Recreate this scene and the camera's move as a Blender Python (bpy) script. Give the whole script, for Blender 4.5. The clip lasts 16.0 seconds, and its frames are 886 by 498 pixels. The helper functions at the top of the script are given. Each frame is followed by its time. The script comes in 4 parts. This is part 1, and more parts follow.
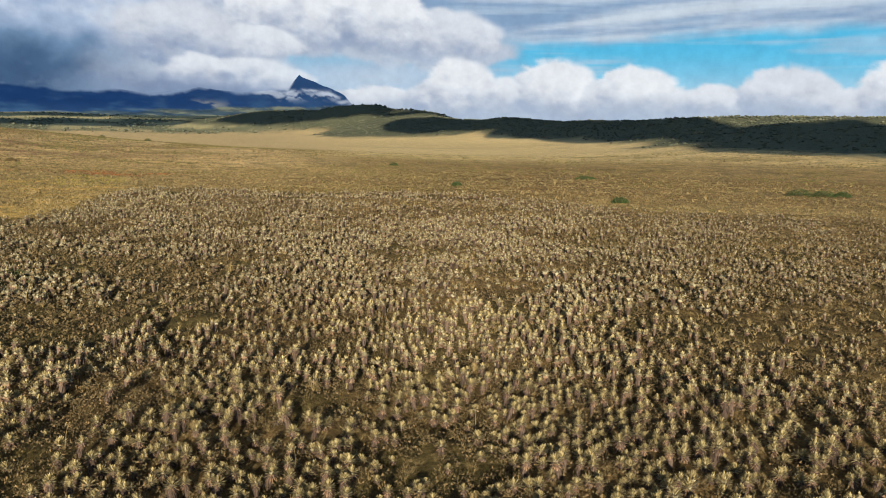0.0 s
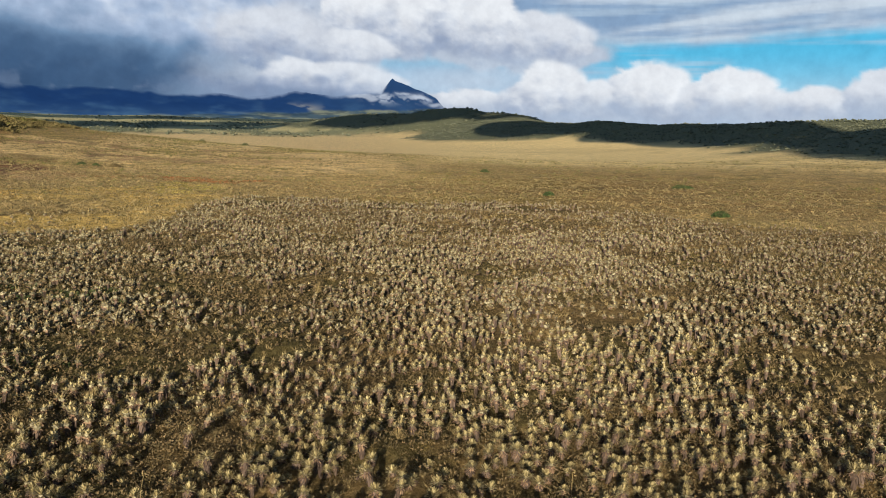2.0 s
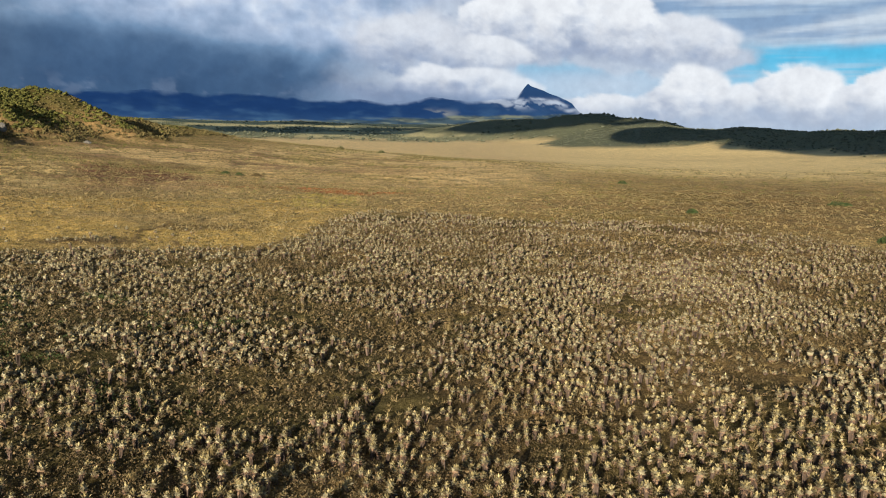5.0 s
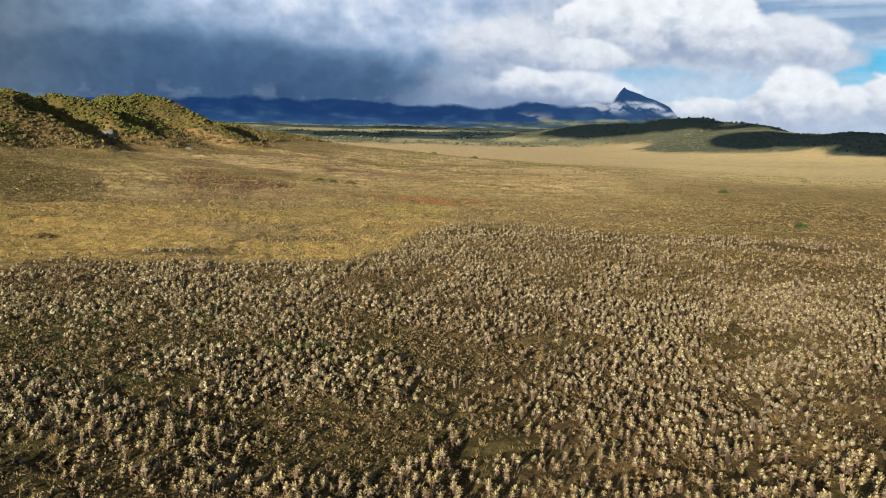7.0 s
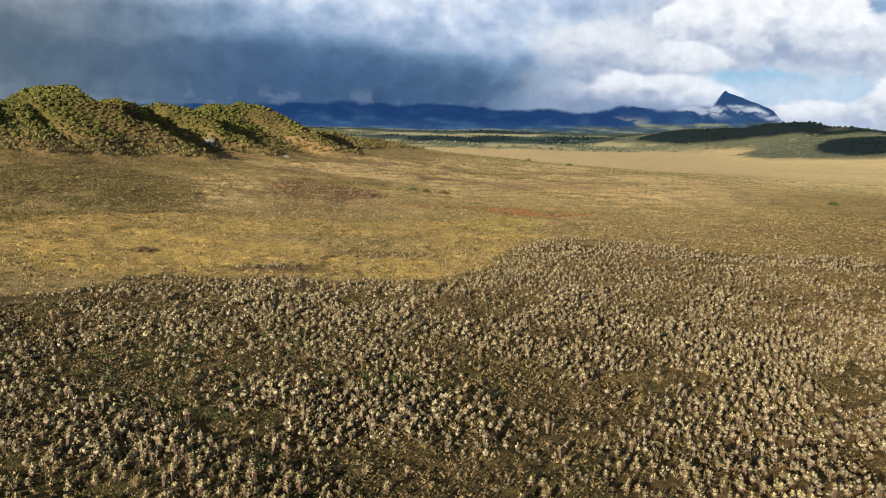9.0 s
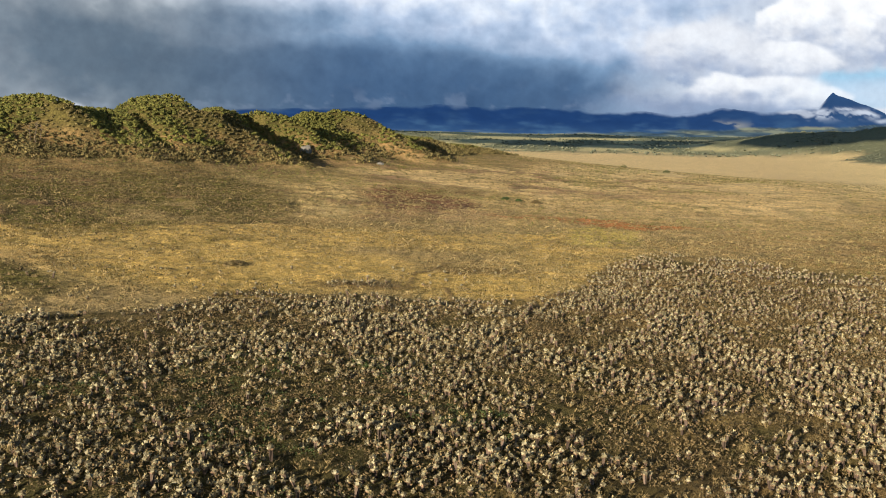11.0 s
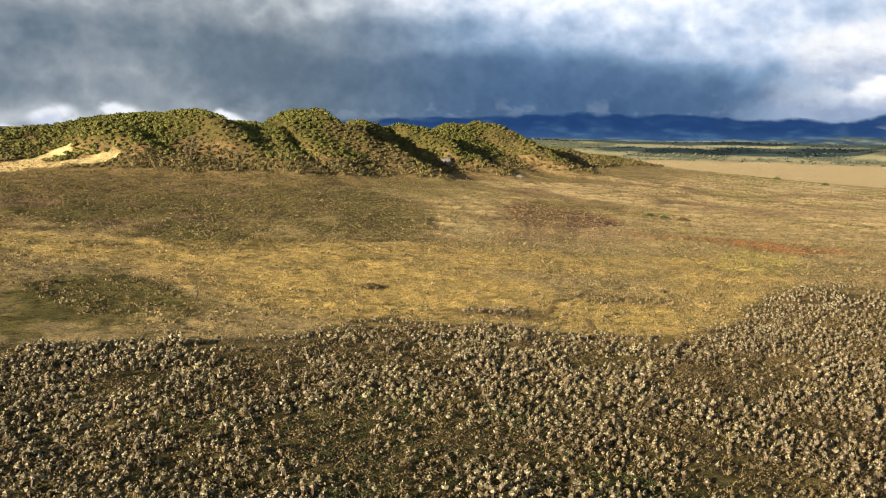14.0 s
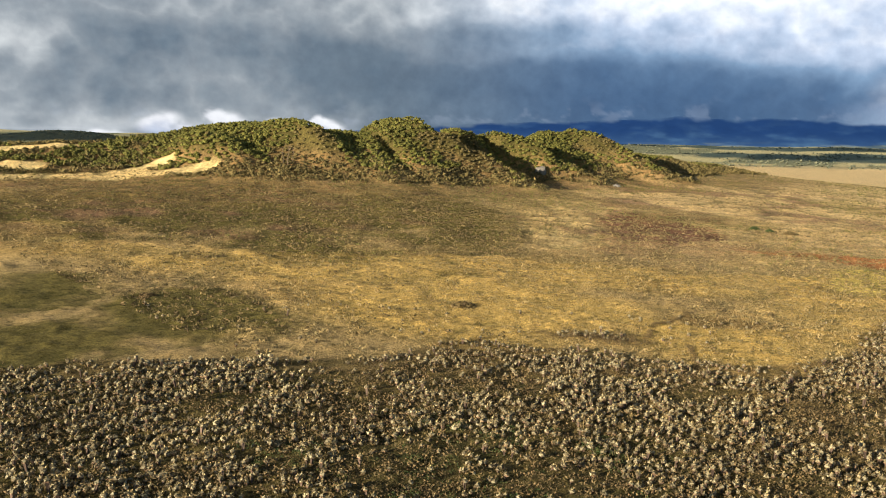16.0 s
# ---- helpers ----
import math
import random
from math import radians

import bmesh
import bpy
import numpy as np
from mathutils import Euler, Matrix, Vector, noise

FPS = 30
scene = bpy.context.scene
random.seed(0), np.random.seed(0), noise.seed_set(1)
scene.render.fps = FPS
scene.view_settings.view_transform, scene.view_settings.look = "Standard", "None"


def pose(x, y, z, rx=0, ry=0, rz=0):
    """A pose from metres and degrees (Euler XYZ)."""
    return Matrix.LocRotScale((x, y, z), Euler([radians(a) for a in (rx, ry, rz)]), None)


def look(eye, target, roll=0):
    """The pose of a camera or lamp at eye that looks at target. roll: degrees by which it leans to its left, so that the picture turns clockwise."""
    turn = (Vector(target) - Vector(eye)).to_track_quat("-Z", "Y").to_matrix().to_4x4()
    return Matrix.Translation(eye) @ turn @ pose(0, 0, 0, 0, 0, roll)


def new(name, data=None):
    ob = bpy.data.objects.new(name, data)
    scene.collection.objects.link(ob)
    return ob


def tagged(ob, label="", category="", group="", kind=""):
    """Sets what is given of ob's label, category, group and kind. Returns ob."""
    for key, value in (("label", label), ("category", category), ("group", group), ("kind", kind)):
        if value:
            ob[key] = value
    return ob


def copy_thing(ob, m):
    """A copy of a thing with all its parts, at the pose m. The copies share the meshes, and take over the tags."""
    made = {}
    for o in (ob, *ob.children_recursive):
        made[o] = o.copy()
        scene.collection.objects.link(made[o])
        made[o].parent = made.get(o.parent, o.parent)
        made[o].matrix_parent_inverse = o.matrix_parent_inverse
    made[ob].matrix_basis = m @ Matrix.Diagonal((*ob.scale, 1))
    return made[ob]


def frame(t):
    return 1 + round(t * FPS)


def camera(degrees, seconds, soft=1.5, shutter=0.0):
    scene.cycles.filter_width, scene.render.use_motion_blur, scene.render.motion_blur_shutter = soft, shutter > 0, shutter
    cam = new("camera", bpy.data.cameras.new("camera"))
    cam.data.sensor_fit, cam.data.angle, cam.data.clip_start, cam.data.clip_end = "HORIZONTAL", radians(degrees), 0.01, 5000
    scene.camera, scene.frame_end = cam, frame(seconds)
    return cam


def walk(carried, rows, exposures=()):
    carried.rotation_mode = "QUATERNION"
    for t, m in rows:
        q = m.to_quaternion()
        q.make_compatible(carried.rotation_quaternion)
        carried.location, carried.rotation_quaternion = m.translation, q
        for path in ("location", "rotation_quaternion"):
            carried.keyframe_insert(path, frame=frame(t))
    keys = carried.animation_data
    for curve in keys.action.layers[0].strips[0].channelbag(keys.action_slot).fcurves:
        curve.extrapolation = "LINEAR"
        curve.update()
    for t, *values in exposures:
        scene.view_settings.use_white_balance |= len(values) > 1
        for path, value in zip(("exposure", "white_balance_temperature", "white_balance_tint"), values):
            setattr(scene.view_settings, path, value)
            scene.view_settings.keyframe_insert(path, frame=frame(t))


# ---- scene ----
# ---- camera ----
cam = camera(53.9, 16.0, soft=1.0)
PATH = [
    (0, pose(-0.000, -0.000, 11.400, 82.177, 0, 0.000) @ pose(0, 0, 0, 0, 0, 1.263)),
    (0.5, pose(-0.044, 0.653, 11.703, 82.193, 0, 1.512) @ pose(0, 0, 0, 0, 0, 1.274)),
    (1, pose(-0.103, 1.303, 12.007, 82.207, 0, 3.001) @ pose(0, 0, 0, 0, 0, 1.285)),
    (1.5, pose(-0.177, 1.944, 12.305, 82.220, 0, 4.472) @ pose(0, 0, 0, 0, 0, 1.296)),
    (2, pose(-0.277, 2.580, 12.604, 82.226, 0, 5.930) @ pose(0, 0, 0, 0, 0, 1.307)),
    (2.5, pose(-0.411, 3.219, 12.900, 82.231, 0, 7.363) @ pose(0, 0, 0, 0, 0, 1.320)),
    (3, pose(-0.554, 3.873, 13.181, 82.237, 0, 8.744) @ pose(0, 0, 0, 0, 0, 1.334)),
    (3.5, pose(-0.722, 4.552, 13.459, 82.253, 0, 10.184) @ pose(0, 0, 0, 0, 0, 1.348)),
    (4, pose(-0.901, 5.266, 13.753, 82.282, 0, 11.664) @ pose(0, 0, 0, 0, 0, 1.363)),
    (6.5, pose(-2.021, 9.146, 15.012, 82.426, 0, 19.230) @ pose(0, 0, 0, 0, 0, 1.425)),
    (7, pose(-2.261, 9.824, 15.303, 82.450, 0, 20.758) @ pose(0, 0, 0, 0, 0, 1.430)),
    (7.5, pose(-2.516, 10.474, 15.645, 82.476, 0, 22.298) @ pose(0, 0, 0, 0, 0, 1.431)),
    (8, pose(-2.783, 11.093, 16.028, 82.505, 0, 23.831) @ pose(0, 0, 0, 0, 0, 1.428)),
    (8.5, pose(-3.050, 11.686, 16.422, 82.540, 0, 25.363) @ pose(0, 0, 0, 0, 0, 1.422)),
    (9, pose(-3.322, 12.259, 16.813, 82.575, 0, 26.894) @ pose(0, 0, 0, 0, 0, 1.413)),
    (11.5, pose(-4.818, 14.916, 18.577, 82.697, 0, 34.508) @ pose(0, 0, 0, 0, 0, 1.345)),
    (12, pose(-5.204, 15.504, 18.886, 82.731, 0, 36.027) @ pose(0, 0, 0, 0, 0, 1.331)),
    (12.5, pose(-5.629, 16.098, 19.197, 82.783, 0, 37.543) @ pose(0, 0, 0, 0, 0, 1.317)),
    (13, pose(-6.097, 16.682, 19.502, 82.843, 0, 39.081) @ pose(0, 0, 0, 0, 0, 1.303)),
    (13.5, pose(-6.597, 17.252, 19.797, 82.896, 0, 40.620) @ pose(0, 0, 0, 0, 0, 1.289)),
    (14, pose(-7.112, 17.807, 20.089, 82.947, 0, 42.156) @ pose(0, 0, 0, 0, 0, 1.277)),
    (14.5, pose(-7.628, 18.349, 20.384, 82.998, 0, 43.686) @ pose(0, 0, 0, 0, 0, 1.267)),
    (15, pose(-8.152, 18.874, 20.677, 83.054, 0, 45.231) @ pose(0, 0, 0, 0, 0, 1.257)),
    (15.5, pose(-8.701, 19.392, 20.977, 83.112, 0, 46.767) @ pose(0, 0, 0, 0, 0, 1.249)),
    (16, pose(-9.266, 19.905, 21.291, 83.171, 0, 48.300) @ pose(0, 0, 0, 0, 0, 1.242)),
]

walk(cam, PATH, exposures=[(0, 0.95, 6050, 9), (6.5, 1.05, 6050, 9), (11.5, 1.28, 6250, 9.5), (16, 1.46, 6500, 10)])

# ---- light ----
SUN_ELEVATION, SUN_AZIMUTH = 12.4, 1.2      # degrees; the light travels towards +y, a little towards +x
world = bpy.data.worlds.new("sky")
scene.world = world
world.use_nodes = True
wn, wl = world.node_tree.nodes, world.node_tree.links
sky = wn.new("ShaderNodeTexSky")
sky.sky_type, sky.sun_disc = "NISHITA", False
sky.sun_elevation, sky.sun_rotation = radians(SUN_ELEVATION), radians(180 + SUN_AZIMUTH)
sky.altitude, sky.dust_density = 3000, 1.5
wn["Background"].inputs[1].default_value = 0.076
wl.new(sky.outputs[0], wn["Background"].inputs[0])

sun = new("sun", bpy.data.lights.new("sun", "SUN"))
sun.data.energy, sun.data.angle, sun.data.color = 5.0, radians(0.5), (1.0, 0.85, 0.66)
light_way = Vector((math.sin(radians(SUN_AZIMUTH)), math.cos(radians(SUN_AZIMUTH)), -math.tan(radians(SUN_ELEVATION))))
sun.matrix_world = look((0, -300, 300), Vector((0, -300, 300)) + light_way)


# ---- helpers for shapes ----
def smooth(a, b, v):
    t = np.clip((v - a) / (b - a), 0, 1)
    return t * t * (3 - 2 * t)


def lattice(ix, iy, seed):
    h = (ix.astype(np.int64) * 374761393 + iy.astype(np.int64) * 668265263 + seed * 2147483647) & 0xFFFFFFFF
    h = ((h ^ (h >> 13)) * 1274126177) & 0xFFFFFFFF
    h = h ^ (h >> 16)
    return (h & 0xFFFF) / 65535.0


def value_noise(x, y, seed=0):
    ix, iy = np.floor(x), np.floor(y)
    u, v = x - ix, y - iy
    u, v = u * u * (3 - 2 * u), v * v * (3 - 2 * v)
    a, b = lattice(ix, iy, seed), lattice(ix + 1, iy, seed)
    c, d = lattice(ix, iy + 1, seed), lattice(ix + 1, iy + 1, seed)
    return (a + (b - a) * u) * (1 - v) + (c + (d - c) * u) * v


def fbm(x, y, seed=0, octaves=4, gain=0.5):
    x, y = np.asarray(x, float), np.asarray(y, float)
    total, amp, norm = 0.0, 1.0, 0.0
    for k in range(octaves):
        total = total + amp * value_noise(x * 2 ** k + 17.3 * k, y * 2 ** k - 9.1 * k, seed + k)
        norm += amp
        amp *= gain
    return total / norm


def linear(r, g, b):
    c = np.array([r, g, b]) / 255.0
    return np.where(c <= 0.04045, c / 12.92, ((c + 0.055) / 1.055) ** 2.4)


def mesh_data(name, verts, faces, materials, slots=None, smooth_faces=False):
    """A mesh from arrays of corners and of faces with one number of corners each."""
    verts, faces = np.asarray(verts, np.float32), np.asarray(faces, np.int32)
    me = bpy.data.meshes.new(name)
    n, k = faces.shape
    me.vertices.add(len(verts))
    me.vertices.foreach_set("co", verts.ravel())
    me.loops.add(n * k)
    me.loops.foreach_set("vertex_index", faces.ravel())
    me.polygons.add(n)
    me.polygons.foreach_set("loop_start", np.arange(0, n * k, k, dtype=np.int32))
    me.polygons.foreach_set("loop_total", np.full(n, k, np.int32))
    for m in materials:
        me.materials.append(m)
    if slots is not None:
        me.polygons.foreach_set("material_index", np.asarray(slots, np.int32))
    me.polygons.foreach_set("use_smooth", np.full(n, smooth_faces))
    me.update(calc_edges=True)
    return me


def paint(me, name, rgb):
    layer = me.color_attributes.new(name, "FLOAT_COLOR", "POINT")
    rgba = np.ones((len(rgb), 4), np.float32)
    rgba[:, :3] = rgb
    layer.data.foreach_set("color", rgba.ravel())


def grid_faces(rows, cols):
    i = np.arange(rows - 1)[:, None] * cols + np.arange(cols - 1)[None, :]
    return np.stack([i, i + 1, i + cols + 1, i + cols], -1).reshape(-1, 4)


def inside(px, py, poly):
    hit = np.zeros(len(px), bool)
    for (x0, y0), (x1, y1) in zip(poly, poly[1:] + poly[:1]):
        cross = (y0 > py) != (y1 > py)
        at = x0 + (py - y0) / ((y1 - y0) or 1e-9) * (x1 - x0)
        hit ^= cross & (px < at)
    return hit


def blob(x, y, cx, cy, rx, ry, turn=0.0):
    c, s = math.cos(radians(turn)), math.sin(radians(turn))
    dx, dy = x - cx, y - cy
    return np.exp(-(((dx * c + dy * s) / rx) ** 2 + ((dy * c - dx * s) / ry) ** 2))


# ---- materials ----
def material(name, build):
    m = bpy.data.materials.new(name)
    m.use_nodes = True
    build(m.node_tree.nodes, m.node_tree.links, m.node_tree.nodes["Principled BSDF"])
    return m


def ramp(n, l, source, stops):
    r = n.new("ShaderNodeValToRGB")
    while len(r.color_ramp.elements) < len(stops):
        r.color_ramp.elements.new(0.5)
    for e, (p, c) in zip(r.color_ramp.elements, stops):
        e.position, e.color = p, (*c, 1)
    l.new(source, r.inputs[0])
    return r.outputs[0]


def noise_node(n, l, scale, detail=4, rough=0.6, kind="Object"):
    co, t = n.new("ShaderNodeTexCoord"), n.new("ShaderNodeTexNoise")
    t.inputs["Scale"].default_value, t.inputs["Detail"].default_value, t.inputs["Roughness"].default_value = scale, detail, rough
    l.new(co.outputs[kind], t.inputs["Vector"])
    return t.outputs["Fac"]


def mixed(n, l, a, b, fac, mode="MULTIPLY"):
    m = n.new("ShaderNodeMix")
    m.data_type, m.blend_type = "RGBA", mode
    for value, socket in ((fac, m.inputs[0]), (a, m.inputs[6]), (b, m.inputs[7])):
        if isinstance(value, (int, float, tuple)):
            socket.default_value = value
        else:
            l.new(value, socket)
    return m.outputs[2]


def bumped(n, l, bsdf, height, strength, distance):
    b = n.new("ShaderNodeBump")
    b.inputs["Strength"].default_value, b.inputs["Distance"].default_value = strength, distance
    l.new(height, b.inputs["Height"])
    l.new(b.outputs[0], bsdf.inputs["Normal"])


def island_plant(name, stops, rough=0.8, scale=1.5, translucent=0.0):
    """Foliage whose pieces differ, with patches a few metres wide."""
    def build(n, l, bsdf):
        geo = n.new("ShaderNodeNewGeometry")
        c = ramp(n, l, geo.outputs["Random Per Island"], stops)
        patch = ramp(n, l, noise_node(n, l, scale, 3), ((0.3, (0.72, 0.70, 0.66)), (0.7, (1.15, 1.12, 1.05))))
        l.new(mixed(n, l, c, patch, 1.0), bsdf.inputs["Base Color"])
        bsdf.inputs["Roughness"].default_value = rough
        bsdf.inputs["Specular IOR Level"].default_value = 0.2
        if translucent:
            bsdf.inputs["Subsurface Weight"].default_value = translucent
    return material(name, build)


def ground_build(n, l, bsdf):
    veg = n.new("ShaderNodeVertexColor")
    veg.layer_name = "vegetation"
    fine = noise_node(n, l, 4.0, 10, 0.85)
    mid = noise_node(n, l, 0.16, 5, 0.65)
    c = mixed(n, l, veg.outputs[0], ramp(n, l, fine, ((0.34, (0.35, 0.34, 0.31)), (0.64, (1.6, 1.56, 1.46)))), 1.0)
    c = mixed(n, l, c, ramp(n, l, mid, ((0.32, (0.84, 0.84, 0.82)), (0.66, (1.14, 1.12, 1.09)))), 1.0)
    cushion = noise_node(n, l, 1.1, 7, 0.8)
    c = mixed(n, l, c, ramp(n, l, cushion, ((0.38, (0.55, 0.55, 0.53)), (0.50, (1.08, 1.06, 1.03)), (0.62, (1.45, 1.40, 1.32)))), 1.0)
    l.new(c, bsdf.inputs["Base Color"])
    bsdf.inputs["Roughness"].default_value = 0.95
    bsdf.inputs["Specular IOR Level"].default_value = 0.05
    bumped(n, l, bsdf, fine, 1.0, 0.30)


mat_ground = material("moor_ground", ground_build)
mat_leaf = island_plant("woolly_leaf", ((0.0, (0.160, 0.126, 0.054)), (0.45, (0.300, 0.245, 0.112)), (1.0, (0.44, 0.375, 0.190))), 0.75, 0.25)
mat_ruff = island_plant("dead_leaf_ruff", ((0.0, (0.12, 0.074, 0.044)), (0.5, (0.20, 0.128, 0.078)), (1.0, (0.30, 0.205, 0.125))), 0.85, 0.3)
mat_heart = island_plant("rosette_heart", ((0.0, (0.075, 0.060, 0.033)), (0.5, (0.17, 0.146, 0.086)), (1.0, (0.33, 0.30, 0.19))), 0.8, 0.25)
mat_stem = island_plant("dead_leaf_stem", ((0.0, (0.040, 0.028, 0.020)), (0.5, (0.080, 0.056, 0.041)), (1.0, (0.135, 0.098, 0.074))), 0.9, 0.3)
mat_tuft = island_plant("tussock_grass", ((0.0, (0.17, 0.127, 0.054)), (0.5, (0.235, 0.178, 0.077)), (1.0, (0.32, 0.245, 0.11))), 0.85, 0.05)
mat_sedge = island_plant("brown_sedge", ((0.0, (0.07, 0.055, 0.022)), (0.5, (0.12, 0.09, 0.038)), (1.0, (0.19, 0.14, 0.065))), 0.9, 0.08)
mat_brush = island_plant("low_brush", ((0.0, (0.050, 0.041, 0.018)), (0.5, (0.108, 0.080, 0.036)), (1.0, (0.180, 0.126, 0.062))), 0.9, 0.1)
mat_shrub = island_plant("hill_shrub_leaf", ((0.0, (0.064, 0.070, 0.015)), (0.5, (0.100, 0.104, 0.022)), (1.0, (0.148, 0.138, 0.034))), 0.85, 0.03)
mat_heath = island_plant("brown_heath_leaf", ((0.0, (0.092, 0.075, 0.030)), (0.5, (0.148, 0.117, 0.050)), (1.0, (0.215, 0.168, 0.078))), 0.9, 0.03)
mat_scrub = island_plant("dry_hill_scrub_leaf", ((0.0, (0.070, 0.060, 0.021)), (0.5, (0.112, 0.092, 0.034)), (1.0, (0.165, 0.130, 0.052))), 0.9, 0.03)
mat_forest = island_plant("dark_forest_leaf", ((0.0, (0.078, 0.088, 0.056)), (0.6, (0.110, 0.120, 0.078)), (1.0, (0.145, 0.150, 0.096))), 0.9, 0.01)
mat_green = island_plant("green_bush_leaf", ((0.0, (0.022, 0.038, 0.010)), (0.6, (0.042, 0.068, 0.018)), (1.0, (0.075, 0.095, 0.030))), 0.8, 0.6)
mat_bark = island_plant("bark", ((0.0, (0.08, 0.06, 0.045)), (1.0, (0.16, 0.12, 0.09))), 0.9, 2.0)



def rock_build(n, l, bsdf):
    grain = noise_node(n, l, 1.2, 6, 0.7)
    l.new(ramp(n, l, grain, ((0.3, (0.07, 0.065, 0.05)), (0.55, (0.12, 0.11, 0.09)), (0.75, (0.18, 0.16, 0.13)))), bsdf.inputs["Base Color"])
    bsdf.inputs["Roughness"].default_value = 0.9
    bumped(n, l, bsdf, grain, 0.7, 0.1)


mat_rock = material("weathered_rock", rock_build)


# sky and massif glow by themselves in the colours painted on them
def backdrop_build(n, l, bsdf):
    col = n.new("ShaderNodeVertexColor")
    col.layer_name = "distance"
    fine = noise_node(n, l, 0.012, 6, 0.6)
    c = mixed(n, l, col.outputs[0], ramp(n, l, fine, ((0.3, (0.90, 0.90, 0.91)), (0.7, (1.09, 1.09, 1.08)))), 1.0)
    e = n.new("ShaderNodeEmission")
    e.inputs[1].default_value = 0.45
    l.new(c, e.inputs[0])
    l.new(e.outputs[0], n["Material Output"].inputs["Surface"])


mat_backdrop = material("glowing_distance", backdrop_build)

# ---- ground: one sheet to the horizon ----
# domes of the shrubby hill, seen from HILL_EYE: azimuth to the left of +y in degrees, distance, width across, width along, height
HILL_EYE = (-9.3, 19.9)
DOMES = [(76.0, 352, 40, 34, 10.1), (71.5, 352, 26, 34, 10.4), (67.6, 352, 22, 36, 12.2), (64.2, 348, 22, 40, 15.8), (62.6, 347, 16, 42, 10.0), (61.2, 345, 20, 44, 16.8), (58.4, 345, 20, 46, 17.8), (55.4, 352, 18, 46, 15.9),
         (52.8, 350, 17, 48, 18.0), (50.6, 355, 18, 48, 20.3), (49.2, 360, 14, 48, 19.0), (47.6, 372, 20, 50, 18.3), (45.0, 392, 22, 50, 14.5), (42.2, 415, 19, 52, 17.3), (40.0, 430, 19, 52, 14.6), (37.2, 462, 22, 55, 9.5),
         (34.6, 495, 26, 55, 8.9), (32.0, 535, 32, 50, 5.9), (29.5, 580, 34, 45, 1.5)]
# spurs that run down from its crest towards the plain: x, y, half width, half length, height, turn
SPURS = [(-292, 160, 10, 28, 13, 95), (-280, 193, 12, 34, 17, 95), (-268, 216, 7, 26, 8, 97), (-264, 240, 12, 34, 18, 96), (-264, 262, 7, 26, 9, 98),
         (-266, 285, 11, 36, 16, 97), (-272, 310, 7, 28, 8, 98), (-272, 338, 13, 38, 17, 98), (-284, 372, 9, 34, 8, 100), (-294, 400, 10, 36, 7, 102)]
# wooded hills across the plain
RIDGES = [(-29, 880, 170, 300, 31.5), (-22.5, 980, 130, 320, 11.6), (-17.5, 1080, 120, 260, 14.5), (-13.2, 1200, 100, 230, 21.3), (-9.2, 1750, 90, 220, 26.0), (-4.4, 1380, 60, 250, 24.4), (0.6, 1850, 80, 240, 28.1),
         (3.6, 2000, 100, 260, 31.4), (7.0, 2050, 130, 260, 43.6), (11.5, 2300, 170, 260, 34.2), (-12.4, 1950, 110, 240, 27.5), (-8.5, 1250, 95, 220, 21.0), (-1.2, 1480, 80, 260, 22.0), (3.2, 1560, 110, 300, 24.0),
         (68.6, 1700, 110, 250, 21.0), (73.5, 1600, 150, 250, 15.0)]
# straw-coloured grass slopes on the flank of the hill: two ends by azimuth and distance, half width
DUNES = [(70.6, 300, 66.2, 312, 3.6), (75.0, 300, 69.0, 301, 5.5), (69.4, 300, 67.2, 299, 5.5), (66.4, 297, 63.6, 298, 4.5), (76.0, 338, 71.6, 342, 4.0), (78.0, 318, 73.6, 318, 4.5), (70.0, 292, 68.5, 292, 4.0)]


def polar(azimuth, distance, eye=(0.0, 0.0)):
    return eye[0] - distance * np.sin(np.radians(azimuth)), eye[1] + distance * np.cos(np.radians(azimuth))


def dune_share(x, y):
    """How much of the ground lies on the straw-coloured slopes, 0 to 1."""
    best = np.full(len(x), 1e9)
    for az0, d0, az1, d1, w in DUNES:
        (ax, ay), (bx, by) = polar(az0, d0, HILL_EYE), polar(az1, d1, HILL_EYE)
        f = np.clip(((x - ax) * (bx - ax) + (y - ay) * (by - ay)) / ((bx - ax) ** 2 + (by - ay) ** 2), 0, 1)
        best = np.minimum(best, np.hypot(x - ax - f * (bx - ax), y - ay - f * (by - ay)) / w)
    return smooth(1.25, 0.85, best + 0.7 * (fbm(x / 9, y / 9, 43, 3) - 0.5))


def hill_height(x, y):
    total = 0.0
    wx = x + 9 * (fbm(x / 34, y / 34, 31, 3) - 0.5)
    wy = y + 9 * (fbm(x / 34, y / 34, 37, 3) - 0.5)
    for az, d, across, along, h in DOMES:
        cx, cy = polar(az, d, HILL_EYE)
        total = total + (h * blob(wx, wy, cx, cy, across, along, az)) ** 3
    for cx, cy, wide, long, h, turn in SPURS:
        total = total + (h * blob(wx, wy, cx, cy, wide, long, turn)) ** 3
    h = np.cbrt(total)
    gully = np.abs(fbm((y + 0.3 * x) / 30, (x - 0.3 * y) / 90, 41, 3) - 0.5) * 2 + 0.22 * smooth(190, 174, y)
    return h * (0.74 + 0.30 * smooth(0.0, 0.30, gully))


